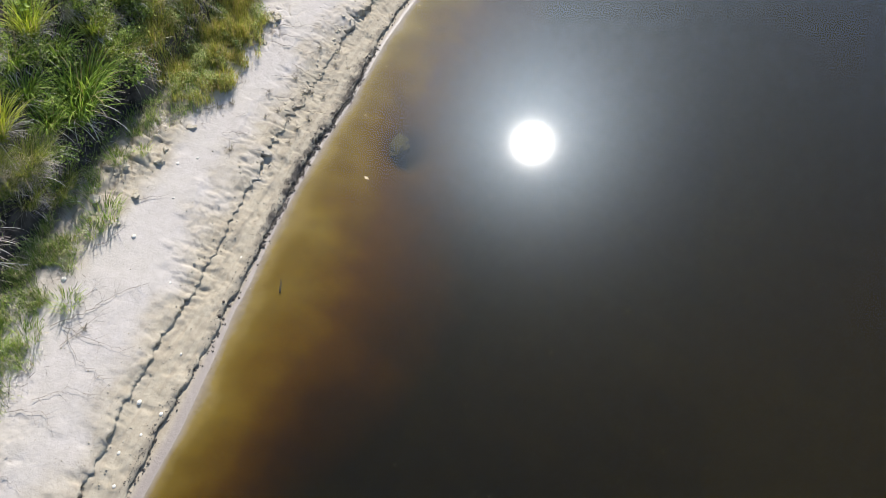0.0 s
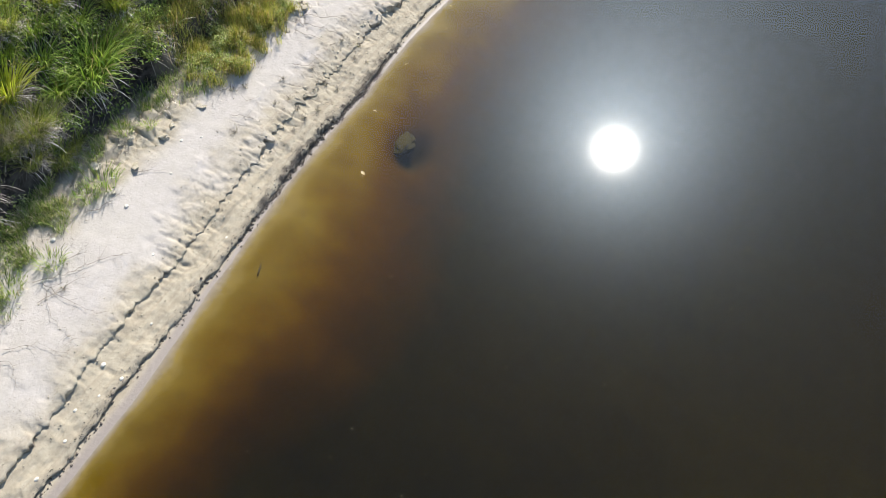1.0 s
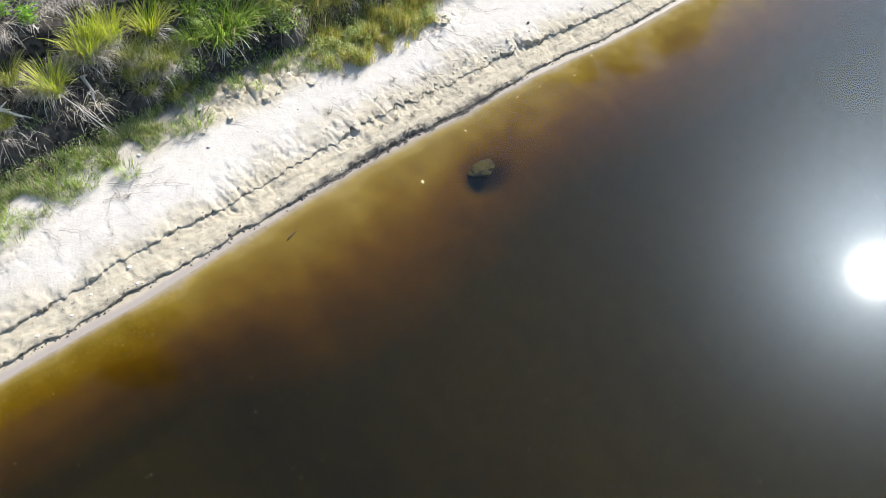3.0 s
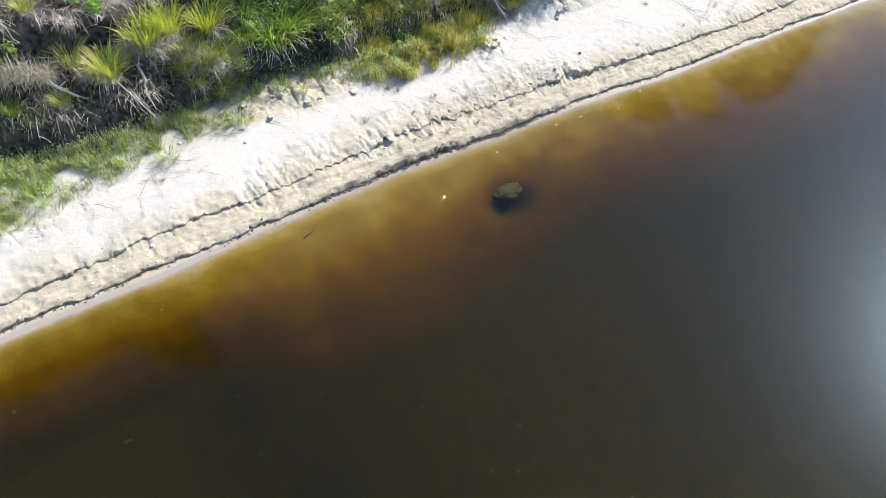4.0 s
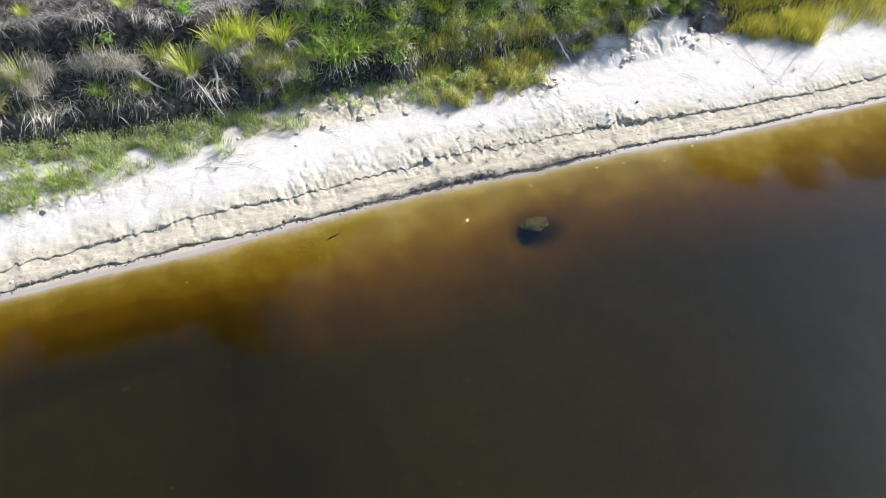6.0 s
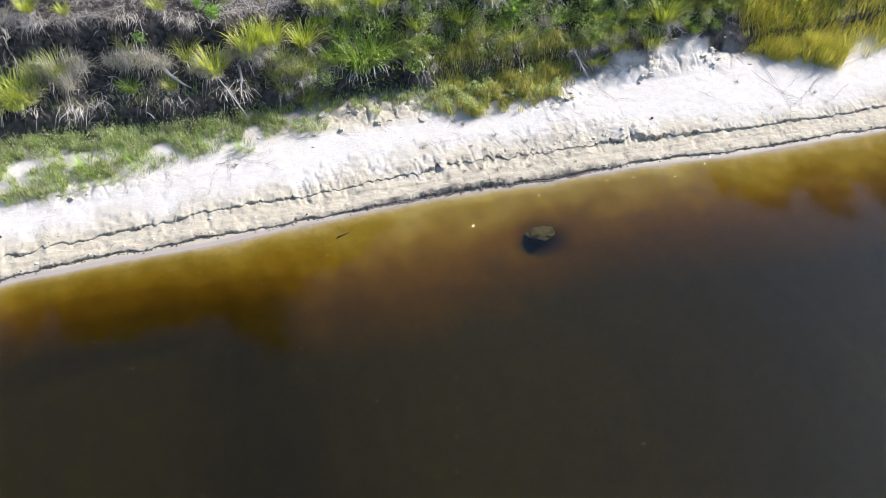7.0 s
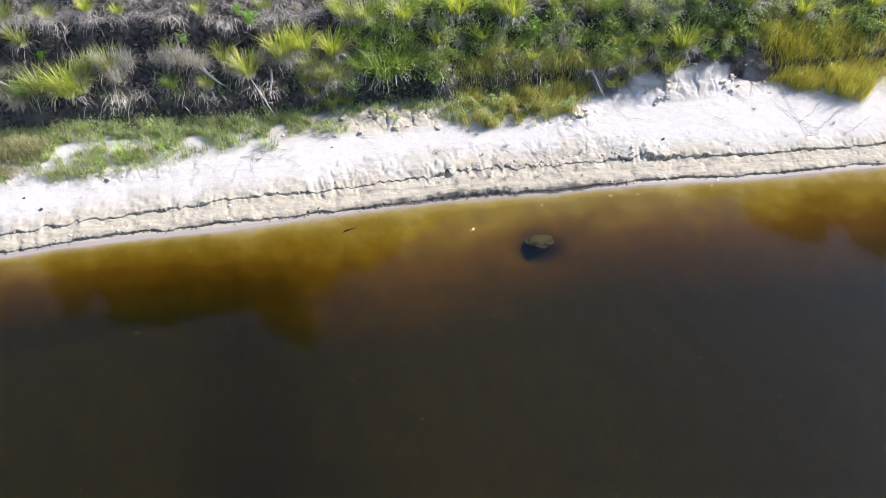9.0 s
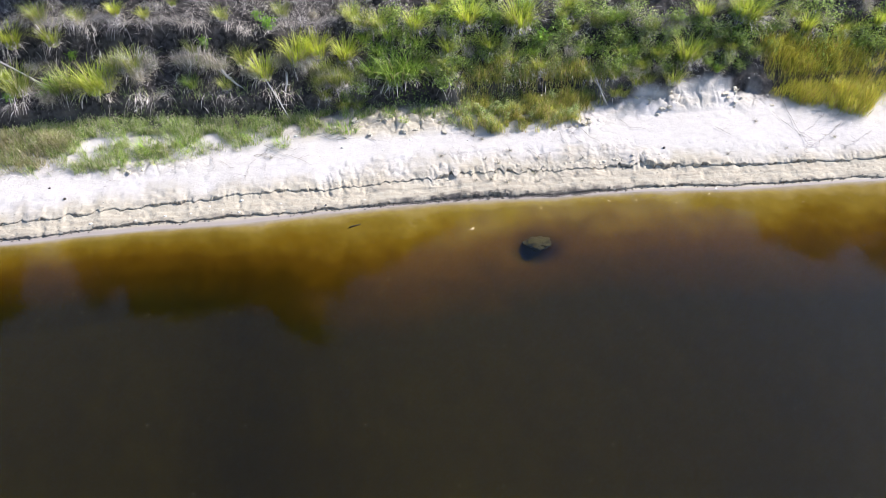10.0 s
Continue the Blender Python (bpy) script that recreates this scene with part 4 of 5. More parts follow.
def vines():
    """Leafy creepers over the middle of the bank."""
    def keep(x, y):
        zone = smooth(0.0, 0.9, x) * (1 - smooth(4.2, 5.2, x)) + 0.55 * smooth(5, 7, x)
        return zone * smooth(4.25, 4.45, y - 0.5 * smooth(3.2, 3.8, x) * (1 - smooth(7.6, 8.2, x)) + 0.12 * fbm(x * 1.5, y * 1.5, 2, 28)) * smooth(0.05, 0.4, fbm(x * 1.5, y * 1.5, 3, 27) + np.where(x < 4.6, 0.15, 0.1)) * np.where((x > 8.4) & (x < 12.6) & (y < 4.4), 0.05, 1)
    p, g = ground_points(110000, 0, 22, 3.6, 7.0, 24, keep)
    heap = (0.35 - 0.2 * (1 - smooth(4.1, 4.5, p[:, 1]))) + 0.3 * fbm(p[:, 0] * 1.7, p[:, 1] * 1.7, 2, 29)
    p[:, 2] += np.clip(heap, 0.08, 0.8) * g.uniform(0.1, 1, len(p))
    p[:, 1] -= 0.25 * g.uniform(0, 1, len(p)) * np.clip(heap, 0, 1)
    return leaves(p, 0.075, g)


stuff("dry_grass_thatch", thatch(), STRAW, "grey-brown dead grass and roots draping the bank", "dead grass")
stuff("ground_cover", herbs(), HERB, "low creeping green herbs spreading over white sand", "ground cover")
stuff("short_grass", herb_blades(), HERB, "short green grass at the foot of the bank", "grass")
stuff("olive_meadow_grass", meadow(25, 40000, 2.8, 8.4, 2.5, 4.9, 0.46, olive_keep, -1.8), OLIVE_MIX, "dense olive and yellow grass at the foot of the bank", "grass")
stuff("yellow_meadow_grass", meadow(26, 36000, 12.6, 22, 2.3, 5.3, 0.76, yellow_keep, -1.2), MEADOW, "dense tall yellow-green grass at the sand's edge", "grass")
def olive_herbs():
    p, g = ground_points(85000, 2.8, 8.4, 2.4, 4.7, 71, lambda x, y: olive_keep(x, y) * smooth(-0.9, 0.1, fbm(x * 2, y * 2.4, 3, 72)))
    p[:, 2] += 0.03 + np.clip(0.3 + 0.26 * fbm(p[:, 0] * 2.4, p[:, 1] * 2.4, 3, 73), 0.05, 0.6) * g.uniform(0.2, 1, len(p))
    return leaves(p, 0.04, g)


def brown_keep(x, y):
    edge = along(x, GREEN_EDGE)
    return smooth(-0.1, 0.3, y - edge + 0.2 * fbm(x * 2, y * 2, 3, 74)) * (1 - smooth(-8.9, -8.0, x + 0.5 * fbm(y * 1.5, x * 0.5, 2, 75))) * (1 - smooth(3.5, 4.0, y))


def hanging_roots():
    """Pale dead blades and roots that hang free in front of the hollow bank."""
    def keep(x, y):
        up = y - bank_foot(x)
        return smooth(-0.1, 0.4, fbm(x * 1.6, y * 0.8, 3, 76)) * (np.exp(-((up - 0.16) / 0.1) ** 2) + np.exp(-((up - 1.4) / 0.14) ** 2)) * np.where(x > 0.5, 0.35, 1)
    p, g = ground_points(26000, -12, 8.0, 4.1, 6.2, 77, keep)
    n = len(p)
    p[:, 1] -= g.uniform(0.02, 0.15, n)
    p[:, 2] += g.uniform(0.0, 0.15, n)
    lean = g.uniform(0.9, 1.9, n)
    return strips(p, -np.pi / 2 + g.normal(0, 0.6, n), g.uniform(0.2, 0.6, n), g.uniform(0.005, 0.012, n), lean, lean + g.uniform(0.7, 1.4, n), 4)


stuff("olive_herbs", olive_herbs(), PALE_LEAF, "low fluffy olive herbs at the foot of the bank", "ground cover")
stuff("brown_meadow_grass", meadow(78, 16000, -14, -7.8, 2.1, 4.0, 0.36, brown_keep, -1.6), DRY_OLIVE, "half-dead olive-brown grass beside the sand", "grass")
stuff("hanging_roots", hanging_roots(), STRAW, "pale grey roots and dead blades hanging down the bank", "roots")
stuff("leafy_creeper", vines(), VINE, "dark green leafy creeper covering the bank", "creeper")


def leaf_litter():
    """Bleached stalks and broken leaves strewn where the plants end."""
    def keep(x, y):
        d = y - along(x, GREEN_EDGE)
        return np.exp(-((d - 0.05) / 0.3) ** 2) * smooth(-0.2, 0.5, fbm(x * 1.5, y * 2, 3, 47))
    p, g = ground_points(48000, -12, 20, 1.8, 5.2, 48, keep)
    n = len(p)
    p[:, 2] += 0.01
    lean = g.uniform(0.9, 1.6, n)
    return strips(p, g.uniform(0, 6.28, n), g.uniform(0.05, 0.22, n), g.uniform(0.006, 0.014, n), lean, lean + g.uniform(-0.2, 0.8, n), 3)


stuff("leaf_litter", leaf_litter(), STRAW, "bleached stalks and leaf litter strewn on sand", "litter")


def weed(seed, n, tall, wide, leaf, label):
    """An upright broad-leaved weed: a few stems with leaves in tiers."""
    g = np.random.default_rng(seed)
    stems, pts = [], []
    for _ in range(7):
        a, r = g.uniform(0, 6.28), g.uniform(0.3, 1) * wide
        tip = np.array((r * np.cos(a), r * np.sin(a), tall * g.uniform(0.7, 1)))
        path = [tip * np.array((t * t, t * t, t)) for t in np.linspace(0, 1, 5)]
        stems.append(tube(path, [0.012, 0.01, 0.008, 0.006, 0.003], 5))
        for _ in range(n // 7):
            t = g.uniform(0.3, 1) ** 0.6
            pts.append(tip * np.array((t * t, t * t, t)) + g.normal(0, leaf * 0.9, 3))
    ob = new("broadleaf_weed")
    tagged(mesh_object("foliage", *leaves(np.array(pts), leaf, g, 0.7), BRIGHT, parent=ob), kind="stuff")
    for s in stems:
        mesh_object("stem", *s, TWIG, parent=ob)
    return tagged(ob, label, "weed", "broadleaf weeds")


def bush(seed, tall, wide, n, leaf, material):
    """A dense small-leaved shrub: stems from one root, leaves thick on the outside."""
    g = np.random.default_rng(seed)
    ob = new("shrub")
    pts = []
    for _ in range(11):
        a, r = g.uniform(0, 6.28), g.uniform(0.25, 1) * wide
        tip = np.array((r * np.cos(a), r * np.sin(a), tall * g.uniform(0.55, 1.05) * (1 - 0.35 * (r / wide) ** 2)))
        path = [tip * np.array((t ** 1.3, t ** 1.3, t)) for t in np.linspace(0, 1, 6)]
        mesh_object("stem", *tube(path, np.linspace(0.014, 0.004, 6), 5), TWIG, parent=ob)
        for _ in range(n // 11):
            t = g.uniform(0.25, 1.05) ** 0.7
            pts.append(tip * np.array((t ** 1.3, t ** 1.3, t)) + g.normal(0, 1, 3) * np.array((0.11, 0.11, 0.08)) * wide / 0.5)
    tagged(mesh_object("foliage", *leaves(np.array(pts), leaf, g), material, parent=ob), kind="stuff")
    return tagged(ob, "dense small-leaved green shrub on the bank", "shrub", "shrubs on the bank")


SHRUBS = [bush(33, 0.8, 0.5, 620, 0.08, VINE), bush(34, 1.0, 0.45, 700, 0.07, PALE_LEAF), bush(35, 0.6, 0.6, 640, 0.075, VINE)]
SHRUB_SPOTS = ((2.99, 4.28, 0.8), (2.65, 4.48, 0.7), (0.35, 4.43, 0.6), (12.08, 4.71, 0.8), (11.61, 4.92, 0.7), (13.04, 4.84, 0.8), (12.43, 4.53, 0.6), (6.84, 5.03, 0.6), (6.40, 5.17, 0.6), (8.30, 5.04, 0.7), (9.19, 4.96, 0.7), (16.77, 5.06, 0.8), (17.07, 4.73, 0.7), (14.38, 5.69, 0.6), (16.22, 5.01, 0.6), (3.20, 4.65, 0.6), (2.58, 5.52, 0.6), (3.57, 4.80, 0.6), (10.30, 5.20, 0.7), (7.98, 5.36, 0.6), (11.05, 5.20, 0.6), (13.34, 4.47, 0.6), (15.19, 4.92, 0.5), (5.81, 5.49, 0.5), (-0.15, 4.43, 0.5), (0.81, 5.60, 0.5))
SHRUB_SPOTS = ((2.99, 4.28, 0.8), (2.65, 4.48, 0.7), (0.35, 4.42, 0.6), (12.18, 4.92, 0.8), (11.67, 5.04, 0.7), (13.13, 5.00, 0.8), (12.55, 4.75, 0.6), (6.86, 5.09, 0.6), (6.40, 5.21, 0.6), (8.34, 5.18, 0.7), (9.25, 5.13, 0.7), (16.76, 5.05, 0.8), (17.07, 4.73, 0.7), (14.38, 5.68, 0.6), (16.23, 5.02, 0.6), (3.20, 4.64, 0.6), (2.58, 5.53, 0.6), (3.57, 4.79, 0.6), (10.42, 5.48, 0.7), (8.02, 5.49, 0.6), (11.14, 5.41, 0.6), (13.45, 4.66, 0.6), (15.21, 4.95, 0.5), (5.81, 5.53, 0.5), (-0.15, 4.43, 0.5), (0.81, 5.59, 0.5))
for i, (x, y, s) in enumerate(SHRUB_SPOTS):
    if i < 3:
        set_thing(SHRUBS[i], x, y, 50 * i, 1.25 * s)
    else:
        copy_set(SHRUBS[i % 3], x, y, 71 * i, 1.25 * s)

MORE_SHRUBS = ((9.3, 4.35, 0.4), (9.9, 4.4, 0.45), (11.3, 4.4, 0.4), (11.9, 4.4, 0.5), (12.4, 4.35, 0.5), (12.8, 4.5, 0.5), (3.4, 5.1, 0.7), (3.8, 5.3, 0.6), (4.4, 4.8, 0.6), (4.9, 4.85, 0.5), (5.4, 4.9, 0.6), (5.9, 5.0, 0.6), (6.4, 4.85, 0.6), (6.9, 4.75, 0.5), (7.2, 4.9, 0.6), (10.0, 4.95, 0.5), (10.7, 4.9, 0.5), (11.4, 4.85, 0.5), (8.0, 4.45, 0.5), (8.5, 4.5, 0.6), (8.9, 4.65, 0.6), (9.4, 4.85, 0.6), (-0.6, 4.5, 0.5), (-0.15, 4.4, 0.5))
UPPER_SHRUBS = ((0.25, 4.45, 0.5), (-1.0, 4.5, 0.4), (3.9, 4.6, 0.5), (9.6, 5.2, 0.7), (10.2, 5.05, 0.6), (11.2, 5.1, 0.7), (11.9, 4.95, 0.6), (12.4, 5.3, 0.8), (13.0, 5.45, 0.8), (13.7, 5.2, 0.7), (14.3, 5.1, 0.6), (4.2, 4.95, 0.6), (5.0, 5.1, 0.6), (5.6, 5.3, 0.6), (6.8, 5.4, 0.7), (7.5, 5.1, 0.6), (8.0, 4.95, 0.6), (8.8, 5.2, 0.6), (9.1, 5.5, 0.7), (4.6, 5.5, 0.6), (7.3, 5.7, 0.7), (1.7, 5.3, 0.7), (1.0, 4.85, 0.6), (2.2, 5.1, 0.7))
for i, (x, y, s) in enumerate(MORE_SHRUBS + UPPER_SHRUBS):
    copy_set(SHRUBS[(i + 1) % 3], x, y, 97 * i, 1.2 * s)

WEED = weed(31, 210, 0.7, 0.4, 0.12, "bright green broad-leaved weed on the bank")
WEED_SPOTS = ((-4.28, 5.25, 0.6), (-4.52, 5.04, 0.35), (-8.32, 5.35, 0.45), (-6.70, 5.04, 0.35), (-2.35, 5.38, 0.7), (-2.68, 5.69, 0.5), (6.12, 5.14, 0.8), (0.45, 4.43, 0.35), (-9.08, 4.33, 0.45), (-10.01, 4.20, 0.5), (-0.40, 4.63, 0.3), (-6.87, 4.97, 0.3))
set_thing(WEED, *WEED_SPOTS[0][:2], 20, WEED_SPOTS[0][2])
for x, y, s in WEED_SPOTS[1:]:
    copy_set(WEED, x, y, 57 * x, s)


# ---------------------------------------------------------------- trees on the bank top
def tree(seed, tall, wide):
    """A broad tree: tapered trunk, forking limbs, a ragged crown of leaf clusters."""
    g = np.random.default_rng(seed)
    lean = g.normal(0, 0.08, 2)
    trunk = [np.array((lean[0] * t * tall, lean[1] * t * tall, t * tall * 0.62)) for t in np.linspace(0, 1, 7)]
    trunk[0][2] = -0.3
    ob = new("tree")
    mesh_object("trunk", *tube(trunk, np.linspace(0.16, 0.07, 7), 9), BARK, True, parent=ob)
    limbs, pts = [], []
    for i in range(15):
        start = trunk[2 + int(g.integers(5))]
        a, up = g.uniform(0, 6.28), g.uniform(0.25, 1.2)
        reach = wide * g.uniform(0.45, 1.05) * (1 - 0.35 * start[2] / tall)
        end = start + np.array((reach * np.cos(a), reach * np.sin(a), reach * up))
        end[2] = min(end[2], tall * g.uniform(0.85, 1.02))
        bend = g.normal(0, 0.15, 3)
        path = [start + (end - start) * t + bend * np.sin(np.pi * t) for t in np.linspace(0, 1, 6)]
        limbs.append(tube(path, np.linspace(0.055, 0.012, 6), 6))
        for _ in range(8):
            c = path[int(g.integers(2, 6))] + g.normal(0, wide * 0.16, 3)
            pts.append(c + g.normal(0, 1, (220, 3)) * wide * np.array((0.15, 0.15, 0.11)))
    for _ in range(26):
        a, r, h = g.uniform(0, 6.28), wide * 0.75 * np.sqrt(g.uniform()), tall * g.uniform(0.08, 0.5)
        pts.append(np.array((r * np.cos(a), r * np.sin(a), h)) + g.normal(0, 1, (150, 3)) * wide * np.array((0.17, 0.17, 0.14)))
    for limb in limbs:
        mesh_object("limb", *limb, BARK, True, parent=ob)
    tagged(mesh_object("crown", *leaves(np.concatenate(pts), 0.19, g), TREE_LEAF, parent=ob, label="ragged dark green crown with gaps"), kind="stuff")
    return tagged(ob, "broad-crowned green tree on top of the bank", "tree", "trees on the bank top")


TALL = (5.6, 5.2, 6.0)
TREES = [tree(41, TALL[0], 1.6), tree(42, TALL[1], 1.8), tree(43, TALL[2], 1.5)]
# place along the bank and height of the crown's top above the lake
TREE_TOPS = ((-18.5, 10.4), (-16.8, 10.6), (-16.2, 9.6), (-11.2, 9.6), (-10.4, 10.7), (-9.2, 11.2), (-8.1, 11.7), (-6.9, 11.5), (-4.5, 11.6), (-3.2, 12.1), (-2.2, 11.6), (-0.6, 9.6), (0.5, 9.4), (1.8, 8.5), (3.2, 7.2),
             (15.4, 6.9), (16.3, 7.5), (17.0, 7.9), (17.6, 8.3), (18.4, 8.6), (19.2, 9.0), (20.4, 9.9), (21.3, 9.4), (22.1, 9.6), (22.9, 10.0), (23.7, 10.7), (25.4, 11.2), (26.8, 10.9), (28.0, 11.8), (29.3, 11.4), (30.4, 10.6))
for i, (x, top) in enumerate(TREE_TOPS):
    k = (0, 1, 2, 1, 0, 2)[i % 6]
    s = (top - height(x, 9.2)) / TALL[k]
    if i < 3:
        set_thing(TREES[k], x, 9.2, 40 * i, s)
    else:
        copy_set(TREES[k], x, 9.2, 67 * i, s)


# ---------------------------------------------------------------- twigs and branches
def runner(seed, points, thick=0.009, shoots=10, shoot=0.28, lift=0.025):
    """A dry trailing stem over the sand with side shoots."""
    g = np.random.default_rng(seed)
    knots = np.array(points, float)
    t = np.linspace(0, len(knots) - 1, 6 * (len(knots) - 1) + 1)
    x = np.interp(t, range(len(knots)), knots[:, 0]) + g.normal(0, 0.018, len(t))
    y = np.interp(t, range(len(knots)), knots[:, 1]) + g.normal(0, 0.018, len(t))
    path = np.stack((x, y, land(x, y)[0] + lift + g.uniform(0, 0.03, len(t))), 1)
    pieces = [tube(path, np.linspace(thick, thick * 0.35, len(t)), 5)]
    way = np.arctan2(y[-1] - y[0], x[-1] - x[0])
    for _ in range(shoots):
        i = int(g.integers(1, len(t)))
        a = way + g.choice((-1, 1)) * g.uniform(0.4, 1.2)
        L = shoot * g.uniform(0.4, 1.2)
        s = np.linspace(0, 1, 4)
        sx, sy = x[i] + L * s * np.cos(a), y[i] + L * s * np.sin(a)
        sz = np.maximum(land(sx, sy)[0] + 0.008, path[i, 2] + s * L * g.uniform(-0.2, 0.45))
        pieces.append(tube(np.stack((sx, sy, sz), 1), np.linspace(thick * 0.55, thick * 0.2, 4), 4))
    ob = mesh_object("dry_twig", *pieces[0], TWIG)
    for side in pieces[1:]:
        mesh_object("shoot", *side, TWIG, parent=ob)
    return tagged(ob, "dry grey trailing twig lying on white sand", "twig", "dry twigs on the sand")


RUNNERS = (
    (((-2.6, 2.95), (-2.2, 2.6), (-1.7, 2.4), (-1.2, 2.1)), 0.013, 14), (((-2.5, 2.8), (-2.6, 2.3), (-2.5, 1.7)), 0.01, 14),
    (((-2.6, 2.7), (-3.0, 2.2), (-3.1, 1.7)), 0.009, 12), (((-2.3, 3.0), (-1.8, 2.75), (-1.4, 2.7)), 0.011, 8), (((-2.9, 2.6), (-2.0, 2.35)), 0.009, 6),
    (((-4.2, 2.6), (-4.0, 2.2), (-4.3, 1.8)), 0.009, 9), (((-3.9, 2.4), (-3.5, 2.1), (-3.4, 1.6)), 0.008, 10), (((-5.4, 2.3), (-5.1, 2.1), (-5.2, 1.8)), 0.008, 8),
    (((6.5, 3.1), (6.8, 2.6), (7.0, 2.1), (7.1, 1.6)), 0.01, 16), (((6.3, 2.9), (6.5, 2.3), (6.4, 1.7)), 0.009, 14), (((6.9, 3.0), (7.5, 2.4), (7.6, 1.9)), 0.009, 12),
    (((5.3, 2.4), (5.5, 2.0), (5.4, 1.5), (5.6, 1.1)), 0.008, 16), (((4.6, 2.2), (4.9, 1.7), (4.8, 1.2)), 0.008, 14), (((5.9, 2.2), (5.8, 1.6), (6.0, 1.0)), 0.008, 14),
    (((4.7, 1.5), (4.9, 1.0), (5.0, 0.7)), 0.008, 10), (((3.0, 2.6), (3.2, 2.2), (3.3, 1.9)), 0.008, 6), (((13.7, 3.7), (13.7, 2.8), (13.8, 1.8), (13.3, 0.9)), 0.014, 14),
    (((15.2, 2.6), (14.5, 2.1), (13.8, 1.7)), 0.013, 10), (((13.2, 3.2), (13.6, 2.4), (14.2, 1.9)), 0.011, 10), (((14.8, 3.0), (14.2, 2.5), (13.7, 2.2)), 0.011, 8),
    (((16.0, 2.2), (15.3, 1.8), (14.7, 1.6)), 0.01, 8), (((-0.9, 3.2), (-0.4, 3.0), (0.1, 3.05)), 0.012, 3), (((0.5, 3.1), (0.9, 2.7)), 0.01, 3), (((11.2, 2.7), (11.6, 2.3)), 0.01, 4),
    (((-7.4, 2.2), (-7.0, 1.9), (-7.1, 1.5)), 0.009, 9), (((3.5, 3.2), (3.7, 2.8), (3.6, 2.5)), 0.008, 8), (((8.3, 3.3), (8.6, 2.9), (9.2, 2.8)), 0.009, 6),
)
for i, (points, thick, shoots) in enumerate(RUNNERS):
    runner(100 + i, points, thick * 0.52, shoots)


def sprig(seed):
    """A small dry weed: a few thin stems from one root, some broken over."""
    g = np.random.default_rng(seed)
    ob = new("dry_weed")
    for _ in range(7):
        a, lean, L = g.uniform(0, 6.28), g.uniform(0.1, 0.9), g.uniform(0.12, 0.32)
        path, p = [], np.array((0.0, 0.0, -0.02))
        for k in range(5):
            path.append(p)
            w = lean + 0.25 * k * g.uniform(0, 1.5)
            p = p + np.array((np.cos(a) * np.sin(w), np.sin(a) * np.sin(w), np.cos(w))) * L / 4
        mesh_object("stem", *tube(path, np.linspace(0.006, 0.002, 5), 4), TWIG, parent=ob)
    n = 26
    p = np.stack((g.normal(0, 0.05, n), g.normal(0, 0.05, n), np.full(n, 0.0)), 1)
    lean = g.uniform(0.3, 1.2, n)
    tagged(mesh_object("dead_leaf", *strips(p, g.uniform(0, 6.28, n), g.uniform(0.06, 0.16, n), g.uniform(0.006, 0.012, n), lean, lean + g.uniform(0, 1, n), 3), DRY_MIX, parent=ob), kind="stuff")
    return tagged(ob, "small dry weed with broken stems on the sand", "weed", "dry weeds on the beach")


SPRIGS = [sprig(91), sprig(92), sprig(93)]
g_sprig = np.random.default_rng(94)
for i in range(26):
    x = g_sprig.uniform(3.4, 7.2) if i < 16 else g_sprig.uniform(-3, 16)
    y = g_sprig.uniform(0.95, 2.1) if i < 16 else g_sprig.uniform(1.6, 3.0)
    if i < 3:
        set_thing(SPRIGS[i], x, y, 120 * i, g_sprig.uniform(0.5, 0.9))
    else:
        copy_set(SPRIGS[i % 3], x, y, 77 * i, g_sprig.uniform(0.45, 0.95))


def branch(seed, start, end, thick, forks, name, label):
    """A bleached fallen branch with forked ends."""
    g = np.random.default_rng(seed)
    a, b = np.array(start, float), np.array(end, float)
    bend = g.normal(0, 0.05, 3)
    path = [a + (b - a) * t + bend * np.sin(np.pi * t) for t in np.linspace(0, 1, 8)]
    pieces = [tube(path, np.linspace(thick, thick * 0.5, 8), 7)]
    for k in range(forks):
        p = path[int(g.integers(3, 8))]
        tip = p + (b - a) * g.uniform(0.2, 0.5) + g.normal(0, 0.12, 3) * np.linalg.norm(b - a)
        pieces.append(tube([p + (tip - p) * t for t in np.linspace(0, 1, 4)], np.linspace(thick * 0.5, thick * 0.15, 4), 5))
    ob = mesh_object(name, *pieces[0], BLEACHED, True)
    for fork in pieces[1:]:
        mesh_object("fork", *fork, BLEACHED, True, parent=ob)
    return tagged(ob, label, "branch", "bleached branches")


def lifted(x, y, h):
    return (x, y, height(x, y) + h)


branch(51, lifted(7.65, 4.55, 0.15), lifted(8.05, 3.75, 0.1), 0.02, 6, "fallen_branch", "bleached forked branch hanging down the bank")
branch(52, lifted(-3.85, 4.75, 0.2), lifted(-3.35, 4.42, 0.18), 0.05, 4, "fallen_branch", "split bleached branch stub jutting from the bank")
branch(53, lifted(-2.6, 4.5, 0.35), lifted(-1.9, 3.9, 0.1), 0.016, 4, "fallen_branch", "thin grey branch hanging from dead grass")
branch(54, lifted(-10.5, 5.1, 0.3), lifted(-9.2, 4.6, 0.35), 0.03, 3, "fallen_branch", "long grey branch lying across the bank")
branch(55, lifted(-1.9, 4.75, 0.1), lifted(-1.95, 4.3, 0.1), 0.04, 4, "fallen_branch", "grey weathered stump wood on the bank")


# ---------------------------------------------------------------- stones, clods, floating bits
def rest_stone(name, verts_faces, x, y, material, label, category, group, sink=0.02):
    ob = mesh_object(name, *verts_faces, material, True)
    ob.matrix_basis = pose(x, y, height(x, y) - sink, 0, 0, 0)
    return tagged(ob, label, category, group)


g = np.random.default_rng(61)


